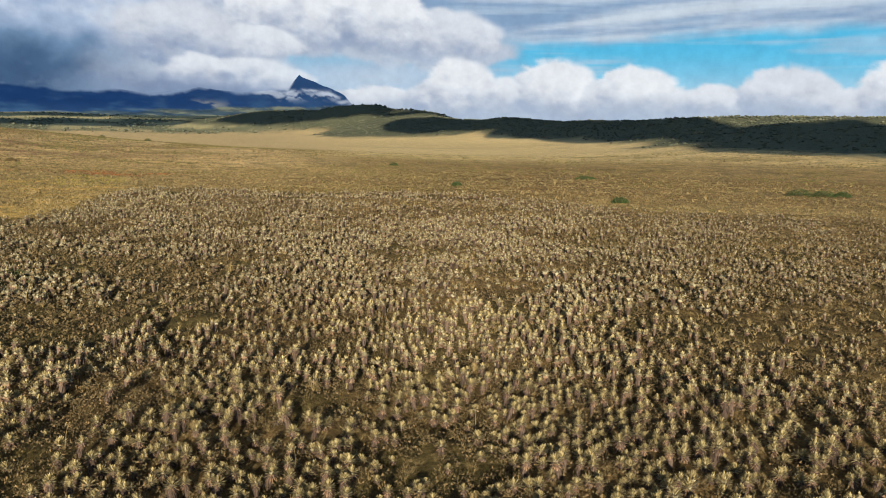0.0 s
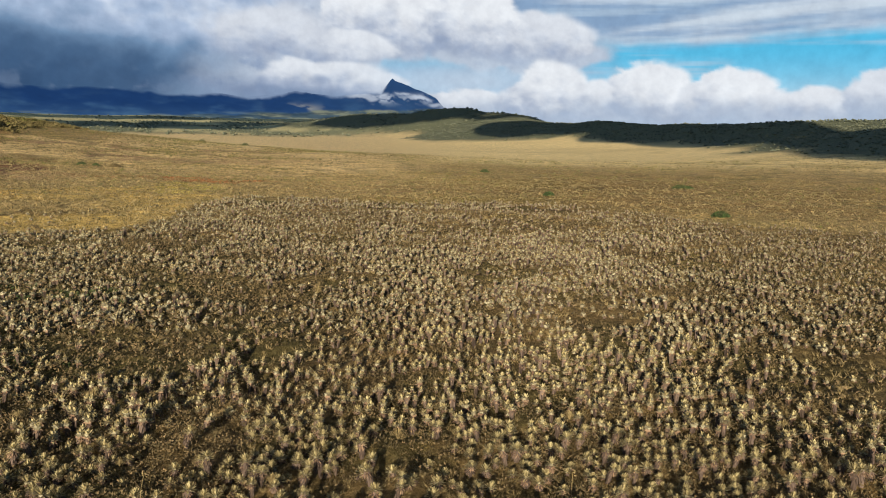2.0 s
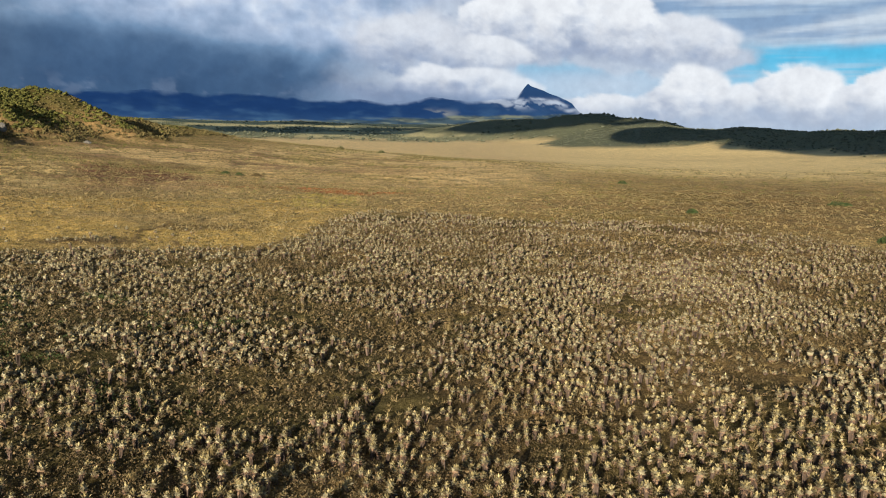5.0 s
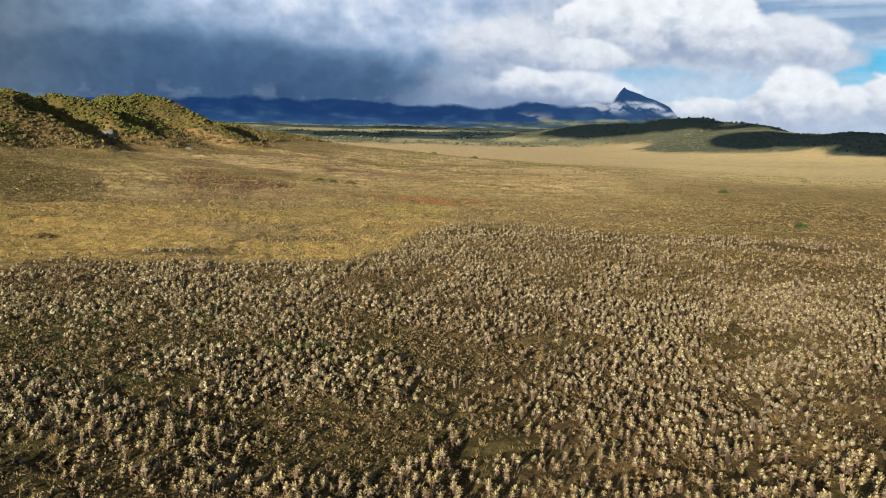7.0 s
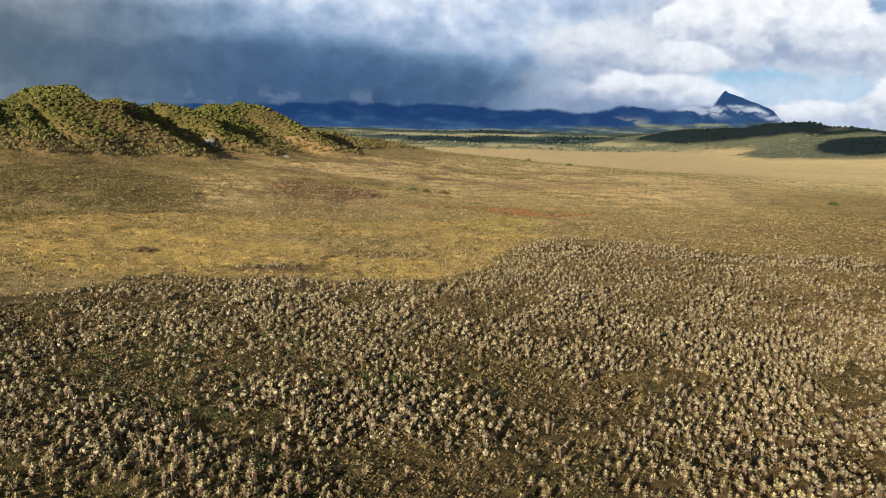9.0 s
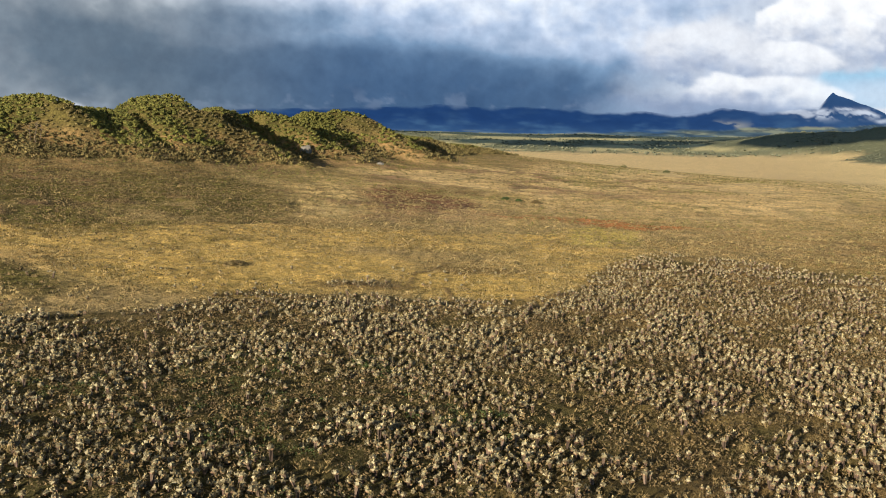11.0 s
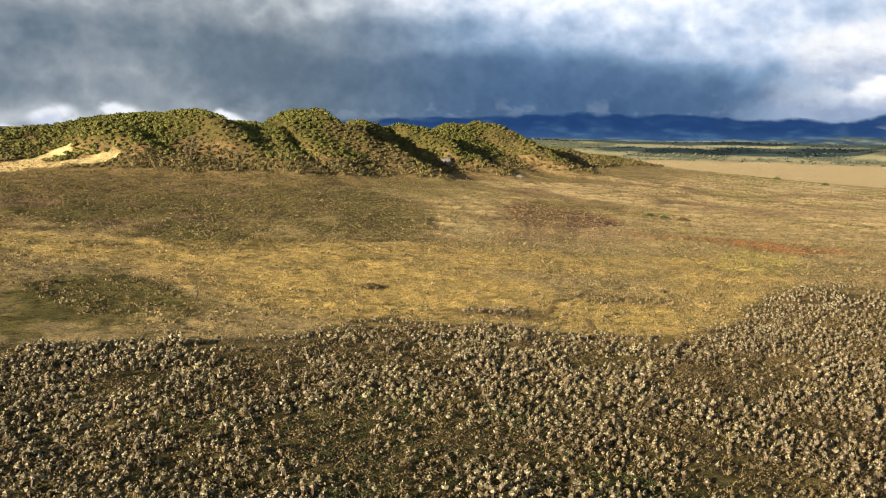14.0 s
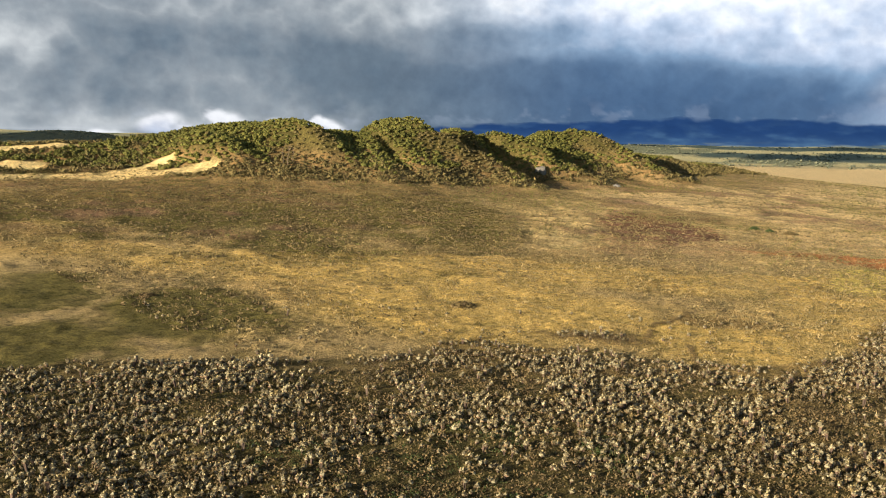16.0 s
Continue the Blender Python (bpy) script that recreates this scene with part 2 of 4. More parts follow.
def hummocks(x, y, d):
    """Cushions and tussocks of the moor, coarser far off."""
    near = (fbm(x / 1.5, y / 1.5, 301, 3, 0.6) - 0.45) * 0.68 * smooth(240, 120, d) * smooth(10, 24, d)
    far = (fbm(x / 4.2, y / 4.2, 307, 3, 0.6) - 0.45) * 1.25 * smooth(90, 220, d) * smooth(760, 420, d)
    return near + far


def terrain(x, y):
    x, y = np.asarray(x, float), np.asarray(y, float)
    d = np.hypot(x, y)
    near_left = smooth(-90, -265, x) * smooth(700, 430, y)
    z = 7.5 * near_left + 0.8 * smooth(-60, -100, x) * smooth(300, 180, d)
    z = z - 3.0 * smooth(150, 300, d) * smooth(-120, 20, x) * smooth(900, 500, d)
    z = z - 7.5 * smooth(330, 800, d) * (1 - near_left)
    z = z + 46.0 * smooth(1500, 3800, d)
    z = z + hill_height(x, y)
    for az, dist, across, along, h in RIDGES:
        cx, cy = polar(az, dist)
        z = z + h * blob(x, y, cx, cy, across, along, az) * (0.75 + 0.5 * fbm(x / 140, y / 140, 53, 3))
    z = z + (fbm(x / 14, y / 14, 5, 3) - 0.5) * 0.5 * smooth(500, 60, d) + (fbm(x / 90, y / 90, 8, 3) - 0.5) * 2.0 * smooth(60, 300, d)
    z = z + (fbm(x / 300, y / 300, 9, 4) - 0.5) * 24 * smooth(1100, 2600, d)
    z = z + hummocks(x, y, d)
    return z


FIELD = [(-92, 40), (-89, 50), (-84, 57), (-77, 65), (-76, 74), (-77, 82), (-71, 88), (-66, 92.5), (-57, 93), (-50, 101), (-48.5, 110), (-52, 123), (-53.5, 133), (-52, 154),
         (-38, 152), (-20, 149), (-8, 156), (6, 154), (20, 142), (27, 128), (42, 123.5), (63, 124), (95, 112), (95, -12), (-70, -12), (-104, 15)]


def edge_shift(x, y):
    return x + 7 * (fbm(x / 8, y / 8, 61, 3) - 0.5), y + 7 * (fbm(x / 8, y / 8, 67, 3) - 0.5)


GOLD, STRAW, OLIVE, BROWN = np.array([0.430, 0.318, 0.112]), np.array([0.58, 0.46, 0.23]), np.array([0.15, 0.125, 0.045]), np.array([0.215, 0.155, 0.072])
HEATH, RUST, FOREST, MOOR, UNDER = np.array([0.17, 0.105, 0.075]), np.array([0.34, 0.17, 0.075]), np.array([0.108, 0.118, 0.074]), np.array([0.30, 0.235, 0.118]), np.array([0.145, 0.106, 0.050])


def olive_share(x, y):
    """Where the moor is overgrown with dark olive herbs: a band below the hill and hollows near the field."""
    n = 1.1 * (fbm(x / 15, y / 15, 73, 5, 0.65) - 0.5) + 0.5 * (fbm(x / 3.5, y / 3.5, 75, 3) - 0.5)
    total = np.zeros(len(x))
    for cx, cy, across, along, az in ((-200, 114, 70, 64, 62), (-176, 158, 34, 64, 51), (-106, 65, 12, 18, 65), (-127, 56, 10, 18, 73), (-98, 47, 10, 13, 72)):
        total = np.maximum(total, blob(x, y, cx, cy, across, along, az))
    return smooth(0.32, 0.72, total + n)


def vegetation(x, y):
    """The colour of what grows on the ground."""
    d = np.hypot(x, y)
    n1, n2, n3 = fbm(x / 35, y / 35, 71, 4), fbm(x / 12, y / 12, 73, 4), fbm(x / 110, y / 60, 79, 4)
    c = np.zeros((len(x), 3)) + MOOR

    def lay(colour, w):
        nonlocal c
        c = c + (colour - c) * np.clip(w, 0, 1)[:, None]

    lay(BROWN, smooth(0.5, 0.68, n3) * smooth(480, 300, d) * 0.8)
    lay(STRAW, smooth(330, 520, d) * smooth(2300, 1900, d) * (0.7 + 0.3 * smooth(0.3, 0.5, n3)))
    lay(np.array([0.44, 0.36, 0.12]), smooth(0.48, 0.62, n1) * smooth(90, 140, d) * smooth(420, 260, d) * 0.3)
    lay(BROWN * 1.25, smooth(0.52, 0.66, n2) * smooth(100, 170, d) * smooth(520, 300, d) * 0.55)
    # brown moor beyond the field
    lay(BROWN * 0.9, smooth(125, 165, d) * smooth(430, 300, d) * smooth(-70, 20, x) * (0.55 + 0.45 * smooth(0.35, 0.6, n3)))
    bearing = np.degrees(np.arctan2(-x, y))
    lay(np.array([0.52, 0.40, 0.21]), smooth(160, 260, d) * smooth(4, 13, bearing) * smooth(46, 34, bearing) * (0.65 + 0.35 * smooth(0.35, 0.6, n1)))
    # golden meadow along the field
    lay(GOLD, smooth(0.30, 0.8, blob(x, y, -87, 97, 30, 26, 45) + 0.5 * (n2 - 0.5)))
    lay(GOLD, smooth(0.30, 0.8, blob(x, y, -60, 106, 15, 16, 29) + 0.5 * (n2 - 0.5)))
    lay(GOLD, smooth(0.35, 0.8, blob(x, y, -112, 112, 78, 20, 48) + 0.5 * (n2 - 0.5)) * 0.9)
    lay(GOLD, smooth(0.35, 0.85, blob(x, y, -66, 150, 16, 40, 23) + 0.6 * (n2 - 0.5)) * 0.9)
    lay(np.array([0.45, 0.38, 0.12]), smooth(0.35, 0.7, blob(x, y, -70, 172, 9, 22, 22) + 0.7 * (n2 - 0.5)) * 0.8)
    # dark olive band below the hill, darker hollows near the field
    lay(np.array([0.088, 0.083, 0.026]), olive_share(x, y) * 0.9)
    lay(HEATH * [0.80, 0.62, 0.66], smooth(0.30, 0.55, blob(x, y, -138, 205, 17, 38, 35) + 0.9 * (n2 - 0.5)) * 0.9)
    lay(STRAW, smooth(0.42, 0.66, blob(x, y, -152, 186, 11, 52, 41) + 0.8 * (n2 - 0.5)) * 0.75)
    lay(HEATH * 1.1, smooth(0.52, 0.66, fbm(x / 16, y / 16, 317, 4)) * smooth(150, 210, d) * smooth(520, 400, d) * smooth(-60, -140, x) * 0.75)
    lay(RUST * [1.05, 0.86, 0.8], smooth(0.30, 0.6, blob(x, y, -83, 194, 24, 9, 20) + 0.7 * (n2 - 0.5)) * 0.9)
    lay(BROWN * 0.8, smooth(0.35, 0.7, blob(x, y, -66, 116, 8, 4, 31) + 0.7 * (n2 - 0.5)) * 0.8)
    lay(OLIVE, smooth(0.6, 0.75, n1) * smooth(110, 160, d) * smooth(700, 300, d) * 0.5)
    lay(np.array([0.20, 0.142, 0.066]), smooth(-185, -232, x + 30 * (n2 - 0.5)) * smooth(520, 440, y) * smooth(60, 110, y) * 0.75)
    h = hill_height(x, y)
    lay(np.array([0.19, 0.132, 0.062]), smooth(1, 4, h + 6 * (n2 - 0.5)))
    lay(np.array([0.075, 0.066, 0.024]), smooth(7, 13, h + 8 * (n2 - 0.5)))
    lay(STRAW, dune_share(x, y))
    az = np.degrees(np.arctan2(-x, y))
    far = fbm(az / 3.2, np.log(d + 1) * 9, 83, 5)
    lay(np.array([0.36, 0.33, 0.18]), smooth(1750, 2000, d))
    # dark patches stand for woods and also for bands of shade
    lay(FOREST * 1.3, smooth(1650, 1950, d) * smooth(0.44, 0.54, far))
    ridge = np.zeros(len(x))
    for az, dist, across, along, hh in RIDGES:
        cx, cy = polar(az, dist)
        ridge = np.maximum(ridge, blob(x, y, cx, cy, across, along, az))
    lay(FOREST, smooth(0.16, 0.28, ridge + 0.16 * (n1 - 0.5)))
    fx, fy = edge_shift(x, y)
    out = 1 + 5.0 / np.hypot(fx, fy)
    field = 0.55 * inside(fx, fy, FIELD) + 0.45 * inside(fx * out, fy * out, FIELD)
    lay(UNDER + (n2[:, None] - 0.5) * 0.10 * np.array([1.0, 0.75, 0.2]), field)
    n4 = fbm(x / 5, y / 5, 311, 4)
    lay(np.array([0.105, 0.092, 0.036]), field * smooth(0.48, 0.62, n4) * 0.7)
    lay(np.array([0.23, 0.165, 0.075]), field * smooth(0.46, 0.32, n4) * 0.7)
    lay(np.array([0.066, 0.064, 0.026]), field * smooth(-8, -30, x) * smooth(110, 60, y) * 0.8)
    lay(np.array([0.125, 0.098, 0.042]), field * smooth(8, 18, x) * smooth(75, 50, y) * 0.6)
    # lighter tops and darker hollows of the cushions
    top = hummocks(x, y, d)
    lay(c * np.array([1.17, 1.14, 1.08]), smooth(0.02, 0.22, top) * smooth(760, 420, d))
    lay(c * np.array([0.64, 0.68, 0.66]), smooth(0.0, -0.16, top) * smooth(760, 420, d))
    return c


rings = np.unique(np.concatenate([[0.0], np.geomspace(1, 22, 16), np.arange(22, 180, 0.72), np.arange(180, 430, 1.7), np.arange(430, 780, 5.0), np.geomspace(780, 4900, 70)]))
spokes = np.radians(np.unique(np.concatenate([np.arange(-32, 81, 0.34), np.arange(81, 328.1, 6.0)])))
gx = -rings[:, None] * np.sin(spokes)[None, :]
gy = rings[:, None] * np.cos(spokes)[None, :]
gx, gy = gx.ravel(), gy.ravel()
faces = grid_faces(len(rings), len(spokes))
ring_n = len(spokes)
# close the seam of the last spoke with the first
seam = np.array([[i * ring_n + ring_n - 1, i * ring_n, (i + 1) * ring_n, (i + 1) * ring_n + ring_n - 1] for i in range(len(rings) - 1)])
ground_mesh = mesh_data("ground", np.stack([gx, gy, terrain(gx, gy)], 1), np.concatenate([faces, seam])[:, ::-1], [mat_ground], smooth_faces=True)
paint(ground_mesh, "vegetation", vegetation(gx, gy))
tagged(new("ground", ground_mesh), "brown and golden high moor ground rising to a hill", "ground", kind="structure")

# ---- sky and distant massif ----
# how light the rain cloud is at an azimuth and a height, 0 dark slate to 1 white
TONES_LEFT = [(76, 7.5, 0.50), (75, 5.3, 0.90), (75, 3.6, 0.60), (75, 1.8, 0.62), (70, 7.6, 0.55), (70, 5.0, 0.42), (70, 3.0, 0.45), (69, 1.4, 0.70), (64, 2.4, 0.60), (62.5, 4.3, 0.56), (62, 7.7, 0.58), (62, 6.0, 0.40),
              (58, 2.0, 0.52), (56, 5.0, 0.28), (56, 3.2, 0.30), (55, 8.2, 0.62), (50, 8.7, 0.70), (48.5, 6.2, 0.40), (48.5, 4.0, 0.20), (48, 2.3, 0.30)]
TONES_RIGHT = [(42, 9.0, 0.86), (41, 6.8, 0.52), (41, 4.6, 0.18), (40, 2.5, 0.16), (36, 8.6, 0.90), (35, 6.8, 0.70), (34, 5.0, 0.26), (33, 3.2, 0.12), (28, 8.2, 0.92), (28, 6.2, 0.72), (27, 4.3, 0.30), (27, 2.7, 0.14),
               (23, 7.6, 0.78), (22, 6.0, 0.80), (22, 4.3, 0.46), (22, 2.7, 0.26), (17, 7.5, 0.70), (17, 5.5, 0.84), (17, 3.8, 0.60), (17, 2.5, 0.5)]


def cloud_tone(az, el):
    total, weight = 0.0, 1e-9
    for ca, ce, tone in TONES_LEFT + TONES_RIGHT:
        w = np.exp(-((az - ca) / 3.6) ** 2 - ((el - ce) / 1.15) ** 2) + 1e-4 / (1 + ((az - ca) / 6) ** 2 + ((el - ce) / 2) ** 2)
        total, weight = total + w * tone, weight + w
    return total / weight


def sky_colour(az, el):
    """Colours of the clouded sky by azimuth and height in degrees."""
    veil = cloud_tone(az, el)
    az, el = -0.13 + 0.963 * az - 0.023 * el, -0.12 + 0.0161 * az + 0.965 * el + 0.000126 * az * az
    wob = fbm(az / 2.6, el / 1.5, 101, 5) - 0.5
    fine = fbm(az / 0.9, el / 0.62, 107, 5) - 0.5
    billow = 1 - np.abs(2 * fbm(az / 1.5, el / 1.0, 109, 5, 0.55) - 1)
    big = fbm(az / 8, el / 3.0, 113, 3) - 0.5
    a, e = az + 2.2 * wob + 0.9 * fine, el + 0.9 * wob + 0.55 * fine
    c = linear(100, 198, 234) + (linear(176, 222, 240) - linear(100, 198, 234)) * smooth(5.0, 1.0, el)[:, None]

    def lay(colour, w):
        nonlocal c
        c = c + (colour - c) * np.clip(w, 0, 1)[:, None]

    # high layer on the right, thin below
    high = smooth(4.9, 6.0, el + 1.4 * big + 0.9 * wob + 0.012 * (az + 18))
    grey = fbm(az / 7 + el, el / 0.9, 121, 5)
    lay(linear(150, 172, 200) + (linear(222, 228, 234) - linear(150, 172, 200)) * smooth(0.35, 0.7, grey)[:, None], high * 0.95)
    lay(linear(200, 216, 228), smooth(0.5, 0.72, fbm(az / 8, el / 0.5, 123, 4)) * smooth(2.4, 3.2, el) * 0.5)
    lay(linear(196, 214, 228), smooth(3.4, 1.2, el) * 0.5)
    lay(linear(176, 198, 220), smooth(-7, 0, az) * smooth(4.8, 3.4, el) * 0.8)

    def heap(ca, ce, ra, re, tone=1.0, soft=0.0):
        w = blob(a, e, ca, ce, ra, re)
        body = smooth(0.36 - soft, 0.45 + soft, w) * smooth(-1.25, -0.35, (el - ce) / re + 0.5 * wob)
        lit = smooth(-0.85, 0.6, (el - ce) / re - 0.25 * (az - ca) / ra + 0.75 * (billow - 0.62) + 0.7 * fine)
        shade, white = linear(166, 178, 200), linear(250, 249, 248)
        lay(shade + (white - shade) * (lit * tone)[:, None], body)

    # the grey mass that joins the heaps
    mass = np.maximum(np.maximum(blob(a, e, 9.5, 6.9, 8.0, 3.0), blob(a, e, 17, 5.0, 7.5, 3.0)), 0.9 * blob(a, e, 1.0, 4.6, 7.0, 1.1))
    lay(linear(160, 174, 198) + (linear(214, 220, 228) - linear(160, 174, 198)) * smooth(0.3, 0.8, billow)[:, None] * 0.7, smooth(0.30, 0.55, mass))
    heap(0.4, 5.5, 4.0, 1.7, 0.8, 0.05)
    heap(8.2, 6.6, 5.6, 2.5, 1.0)
    heap(4.0, 6.6, 3.2, 2.4, 1.0)
    heap(11.8, 4.9, 3.2, 1.2, 0.85, 0.05)
    # dark rain cloud on the left, torn and lighter towards its upper edge
    rolls = 1 - np.abs(2 * fbm(az / 3.0, el / 2.0, 173, 5, 0.5) - 1)
    tatter = fbm(az / 1.6, el / 1.0, 177, 5, 0.5) - 0.5
    shaft = fbm(az / 1.5, el / 4, 179, 4) - 0.5
    tone = veil - 0.05 + 0.04 * smooth(34, 24, az) * smooth(4.5, 6, el) - 0.07 * smooth(46, 58, az) + 0.14 * big + 0.34 * (rolls - 0.62) * (0.3 + veil) + 0.17 * tatter * (0.3 + 0.8 * veil) + 0.10 * shaft
    tone = np.clip(tone, 0, 1)
    shades = [linear(54, 81, 116), linear(84, 111, 143), linear(122, 149, 179), linear(184, 199, 221), linear(236, 241, 248)]
    rain = np.stack([np.interp(tone, (0.0, 0.28, 0.52, 0.78, 1.0), [q[k] for q in shades]) for k in range(3)], 1)
    greys = [linear(76, 94, 112), linear(100, 115, 129), linear(140, 149, 157), linear(196, 201, 204), linear(242, 241, 237)]
    grey_rain = np.stack([np.interp(tone, (0.0, 0.28, 0.52, 0.78, 1.0), [q[k] for q in greys]) for k in range(3)], 1)
    rain = rain + (grey_rain - rain) * smooth(34, 52, az)[:, None]
    lay(rain, smooth(15.0, 21.5, a + 0.9 * (el - 5)))
    lay(linear(134, 150, 178), smooth(9.4, 10.4, a) * smooth(3.6, 2.6, el + wob) * (0.9 - 0.65 * smooth(17, 24, az)) * smooth(26, 20, az))
    heap(16.6, 5.8, 3.8, 1.9, 0.72, 0.14)
    heap(13.2, 3.3, 4.2, 1.1, 0.85, 0.08)
    heap(10.3, 2.8, 2.4, 0.8, 0.9, 0.05)
    # scud along the foot of the dark cloud
    lay(linear(168, 180, 200), smooth(0.06, 0.26, fine + 0.6 * wob) * blob(el, el, 2.7, 2.7, 1.0, 1.0) * smooth(18, 24, az) * 0.18)
    # thin bright haze beside the peak
    lay(linear(206, 219, 232), blob(az, el, 4.5, 3.0, 4.8, 1.1) * (0.8 + 0.5 * wob))
    # low bank of cumulus along the right horizon
    for ca, ce, ra, re, tone in ((4.5, 1.5, 3.0, 1.2, 0.85), (-0.6, 2.0, 2.9, 2.4, 1.0), (-3.6, 1.6, 2.4, 1.5, 0.9), (-7.3, 1.9, 2.5, 2.3, 1.0), (-9.8, 1.4, 1.8, 1.5, 0.85), (-12.0, 1.8, 2.4, 2.0, 1.0),
                                 (-15.8, 1.3, 3.0, 1.4, 0.9), (-20.5, 1.8, 2.8, 2.0, 0.75), (-23.5, 1.2, 2.5, 1.3, 0.8), (-26.5, 1.9, 2.8, 2.2, 0.95), (-32.0, 1.6, 4.0, 2.0, 0.8)):
        heap(ca, ce, ra, re, tone, 0.03)
    lay(linear(190, 202, 218), smooth(2.2, 0.6, el + 1.2 * wob) * smooth(8, 4, az) * 0.75)
    # bright heaps and layers low on the far left
    layers = smooth(0.45, 0.62, fbm(az / 7, el / 0.28, 127, 4)) * smooth(2.6, 1.6, el) * smooth(58, 66, az)
    lay(linear(214, 220, 228), layers * 0.6)
    for ca, ce, ra, re in ((63.2, 2.35, 1.5, 0.75), (59.6, 2.35, 1.3, 0.7), (56.2, 2.1, 1.4, 0.5), (66.4, 1.5, 1.2, 0.5), (53.8, 2.2, 1.0, 0.4)):
        heap(ca, ce, ra, re, 0.62, 0.2)
    return np.clip(c, 0, 1)


SKY_R = 4750.0
az_s, el_s = np.arange(-31, 80, 0.125), np.concatenate([np.arange(-0.6, 9.6, 0.1), [10, 11, 12, 13.5]])
AZ, EL = [v.ravel() for v in np.meshgrid(az_s, el_s)]
sx, sy = polar(AZ, SKY_R)
sky_mesh = mesh_data("backdrop", np.stack([sx, sy, 15 + SKY_R * np.tan(np.radians(EL))], 1), grid_faces(len(el_s), len(az_s)), [mat_backdrop], smooth_faces=True)
paint(sky_mesh, "distance", sky_colour(AZ, EL))
tagged(new("backdrop", sky_mesh), "cloudy sky with dark rain cloud and white heaps", "sky", kind="structure")


def massif_top(az):
    crest = [(5.2, 0.9), (6.1, 1.45), (6.6, 2.0), (7.4, 2.36), (8.2, 2.66), (8.9, 2.92), (9.25, 3.02), (9.45, 3.16), (9.62, 2.98), (9.85, 2.7), (10.15, 2.35),
             (13.0, 1.98), (15.7, 2.2), (17.0, 1.95), (18.6, 1.76), (20.7, 1.97), (23.3, 1.95), (25.6, 2.06), (28.4, 2.08), (30.8, 2.0), (33.5, 2.16), (35.0, 2.0), (37.4, 1.86), (46, 1.5), (62, 0.2)]
    a, e = np.array(crest).T
    return np.interp(az, a, e) + 0.10 * (fbm(az / 0.5, az * 0, 133, 4) - 0.5)


az_m, f_m = np.concatenate([np.arange(1.5, 5, 0.14), np.arange(5, 12, 0.06), np.arange(12, 62, 0.14)]), np.linspace(0, 1, 44)
AZM, FM = [v.ravel() for v in np.meshgrid(az_m, f_m)]
ELM = -0.2 + FM * (massif_top(AZM) + 0.2)
RM = 4150 + 420 * FM + 130 * (fbm(AZM / 1.6, FM * 4, 137, 4) - 0.5)
mx, my = polar(AZM, RM)
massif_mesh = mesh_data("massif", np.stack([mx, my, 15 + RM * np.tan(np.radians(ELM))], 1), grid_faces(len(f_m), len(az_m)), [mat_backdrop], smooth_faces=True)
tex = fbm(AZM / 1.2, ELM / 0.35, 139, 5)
# blue haze of the distance is painted into the glowing massif
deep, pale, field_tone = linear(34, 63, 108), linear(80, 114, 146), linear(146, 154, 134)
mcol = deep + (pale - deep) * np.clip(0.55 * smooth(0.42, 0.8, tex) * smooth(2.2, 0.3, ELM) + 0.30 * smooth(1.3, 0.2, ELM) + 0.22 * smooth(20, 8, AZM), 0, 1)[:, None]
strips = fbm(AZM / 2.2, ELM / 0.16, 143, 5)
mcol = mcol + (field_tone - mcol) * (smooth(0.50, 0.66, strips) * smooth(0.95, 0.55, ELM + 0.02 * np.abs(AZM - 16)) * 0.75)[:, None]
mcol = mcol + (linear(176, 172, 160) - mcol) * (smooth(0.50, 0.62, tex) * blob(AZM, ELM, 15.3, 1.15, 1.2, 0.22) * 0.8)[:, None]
# hazy foothills, with sunlit patches and dark woods painted in
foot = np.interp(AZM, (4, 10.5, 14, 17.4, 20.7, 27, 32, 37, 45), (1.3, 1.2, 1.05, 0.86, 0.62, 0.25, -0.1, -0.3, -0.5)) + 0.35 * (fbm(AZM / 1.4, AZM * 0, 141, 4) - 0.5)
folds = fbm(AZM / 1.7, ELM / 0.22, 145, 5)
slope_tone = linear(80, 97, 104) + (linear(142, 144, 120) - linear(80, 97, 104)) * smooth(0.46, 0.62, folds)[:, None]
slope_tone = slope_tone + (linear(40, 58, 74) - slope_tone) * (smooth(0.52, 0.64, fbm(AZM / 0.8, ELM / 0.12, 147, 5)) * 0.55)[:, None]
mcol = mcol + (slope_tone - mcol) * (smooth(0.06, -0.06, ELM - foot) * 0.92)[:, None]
veil_noise = fbm(AZM / 1.3, ELM / 0.6, 149, 4) - 0.5
veil = smooth(-0.22, 0.05, ELM - massif_top(AZM) + 0.5 * veil_noise) * smooth(9.65, 10.1, AZM) * 0.95
veil = np.maximum(veil, smooth(6.6, 5.6, AZM + 1.2 * veil_noise) * smooth(1.0, 1.5, ELM + 0.5 * veil_noise))
scraps = smooth(0.02, 0.16, fbm(AZM / 0.5, ELM / 0.25, 151, 4) - 0.46) * np.maximum(blob(AZM, ELM, 7.6, 1.95, 1.5, 0.24), blob(AZM, ELM, 9.9, 1.9, 0.9, 0.3))
mcol = mcol + (linear(206, 214, 226) - mcol) * (0.8 * scraps)[:, None]
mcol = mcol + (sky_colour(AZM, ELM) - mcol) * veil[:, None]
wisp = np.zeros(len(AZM))
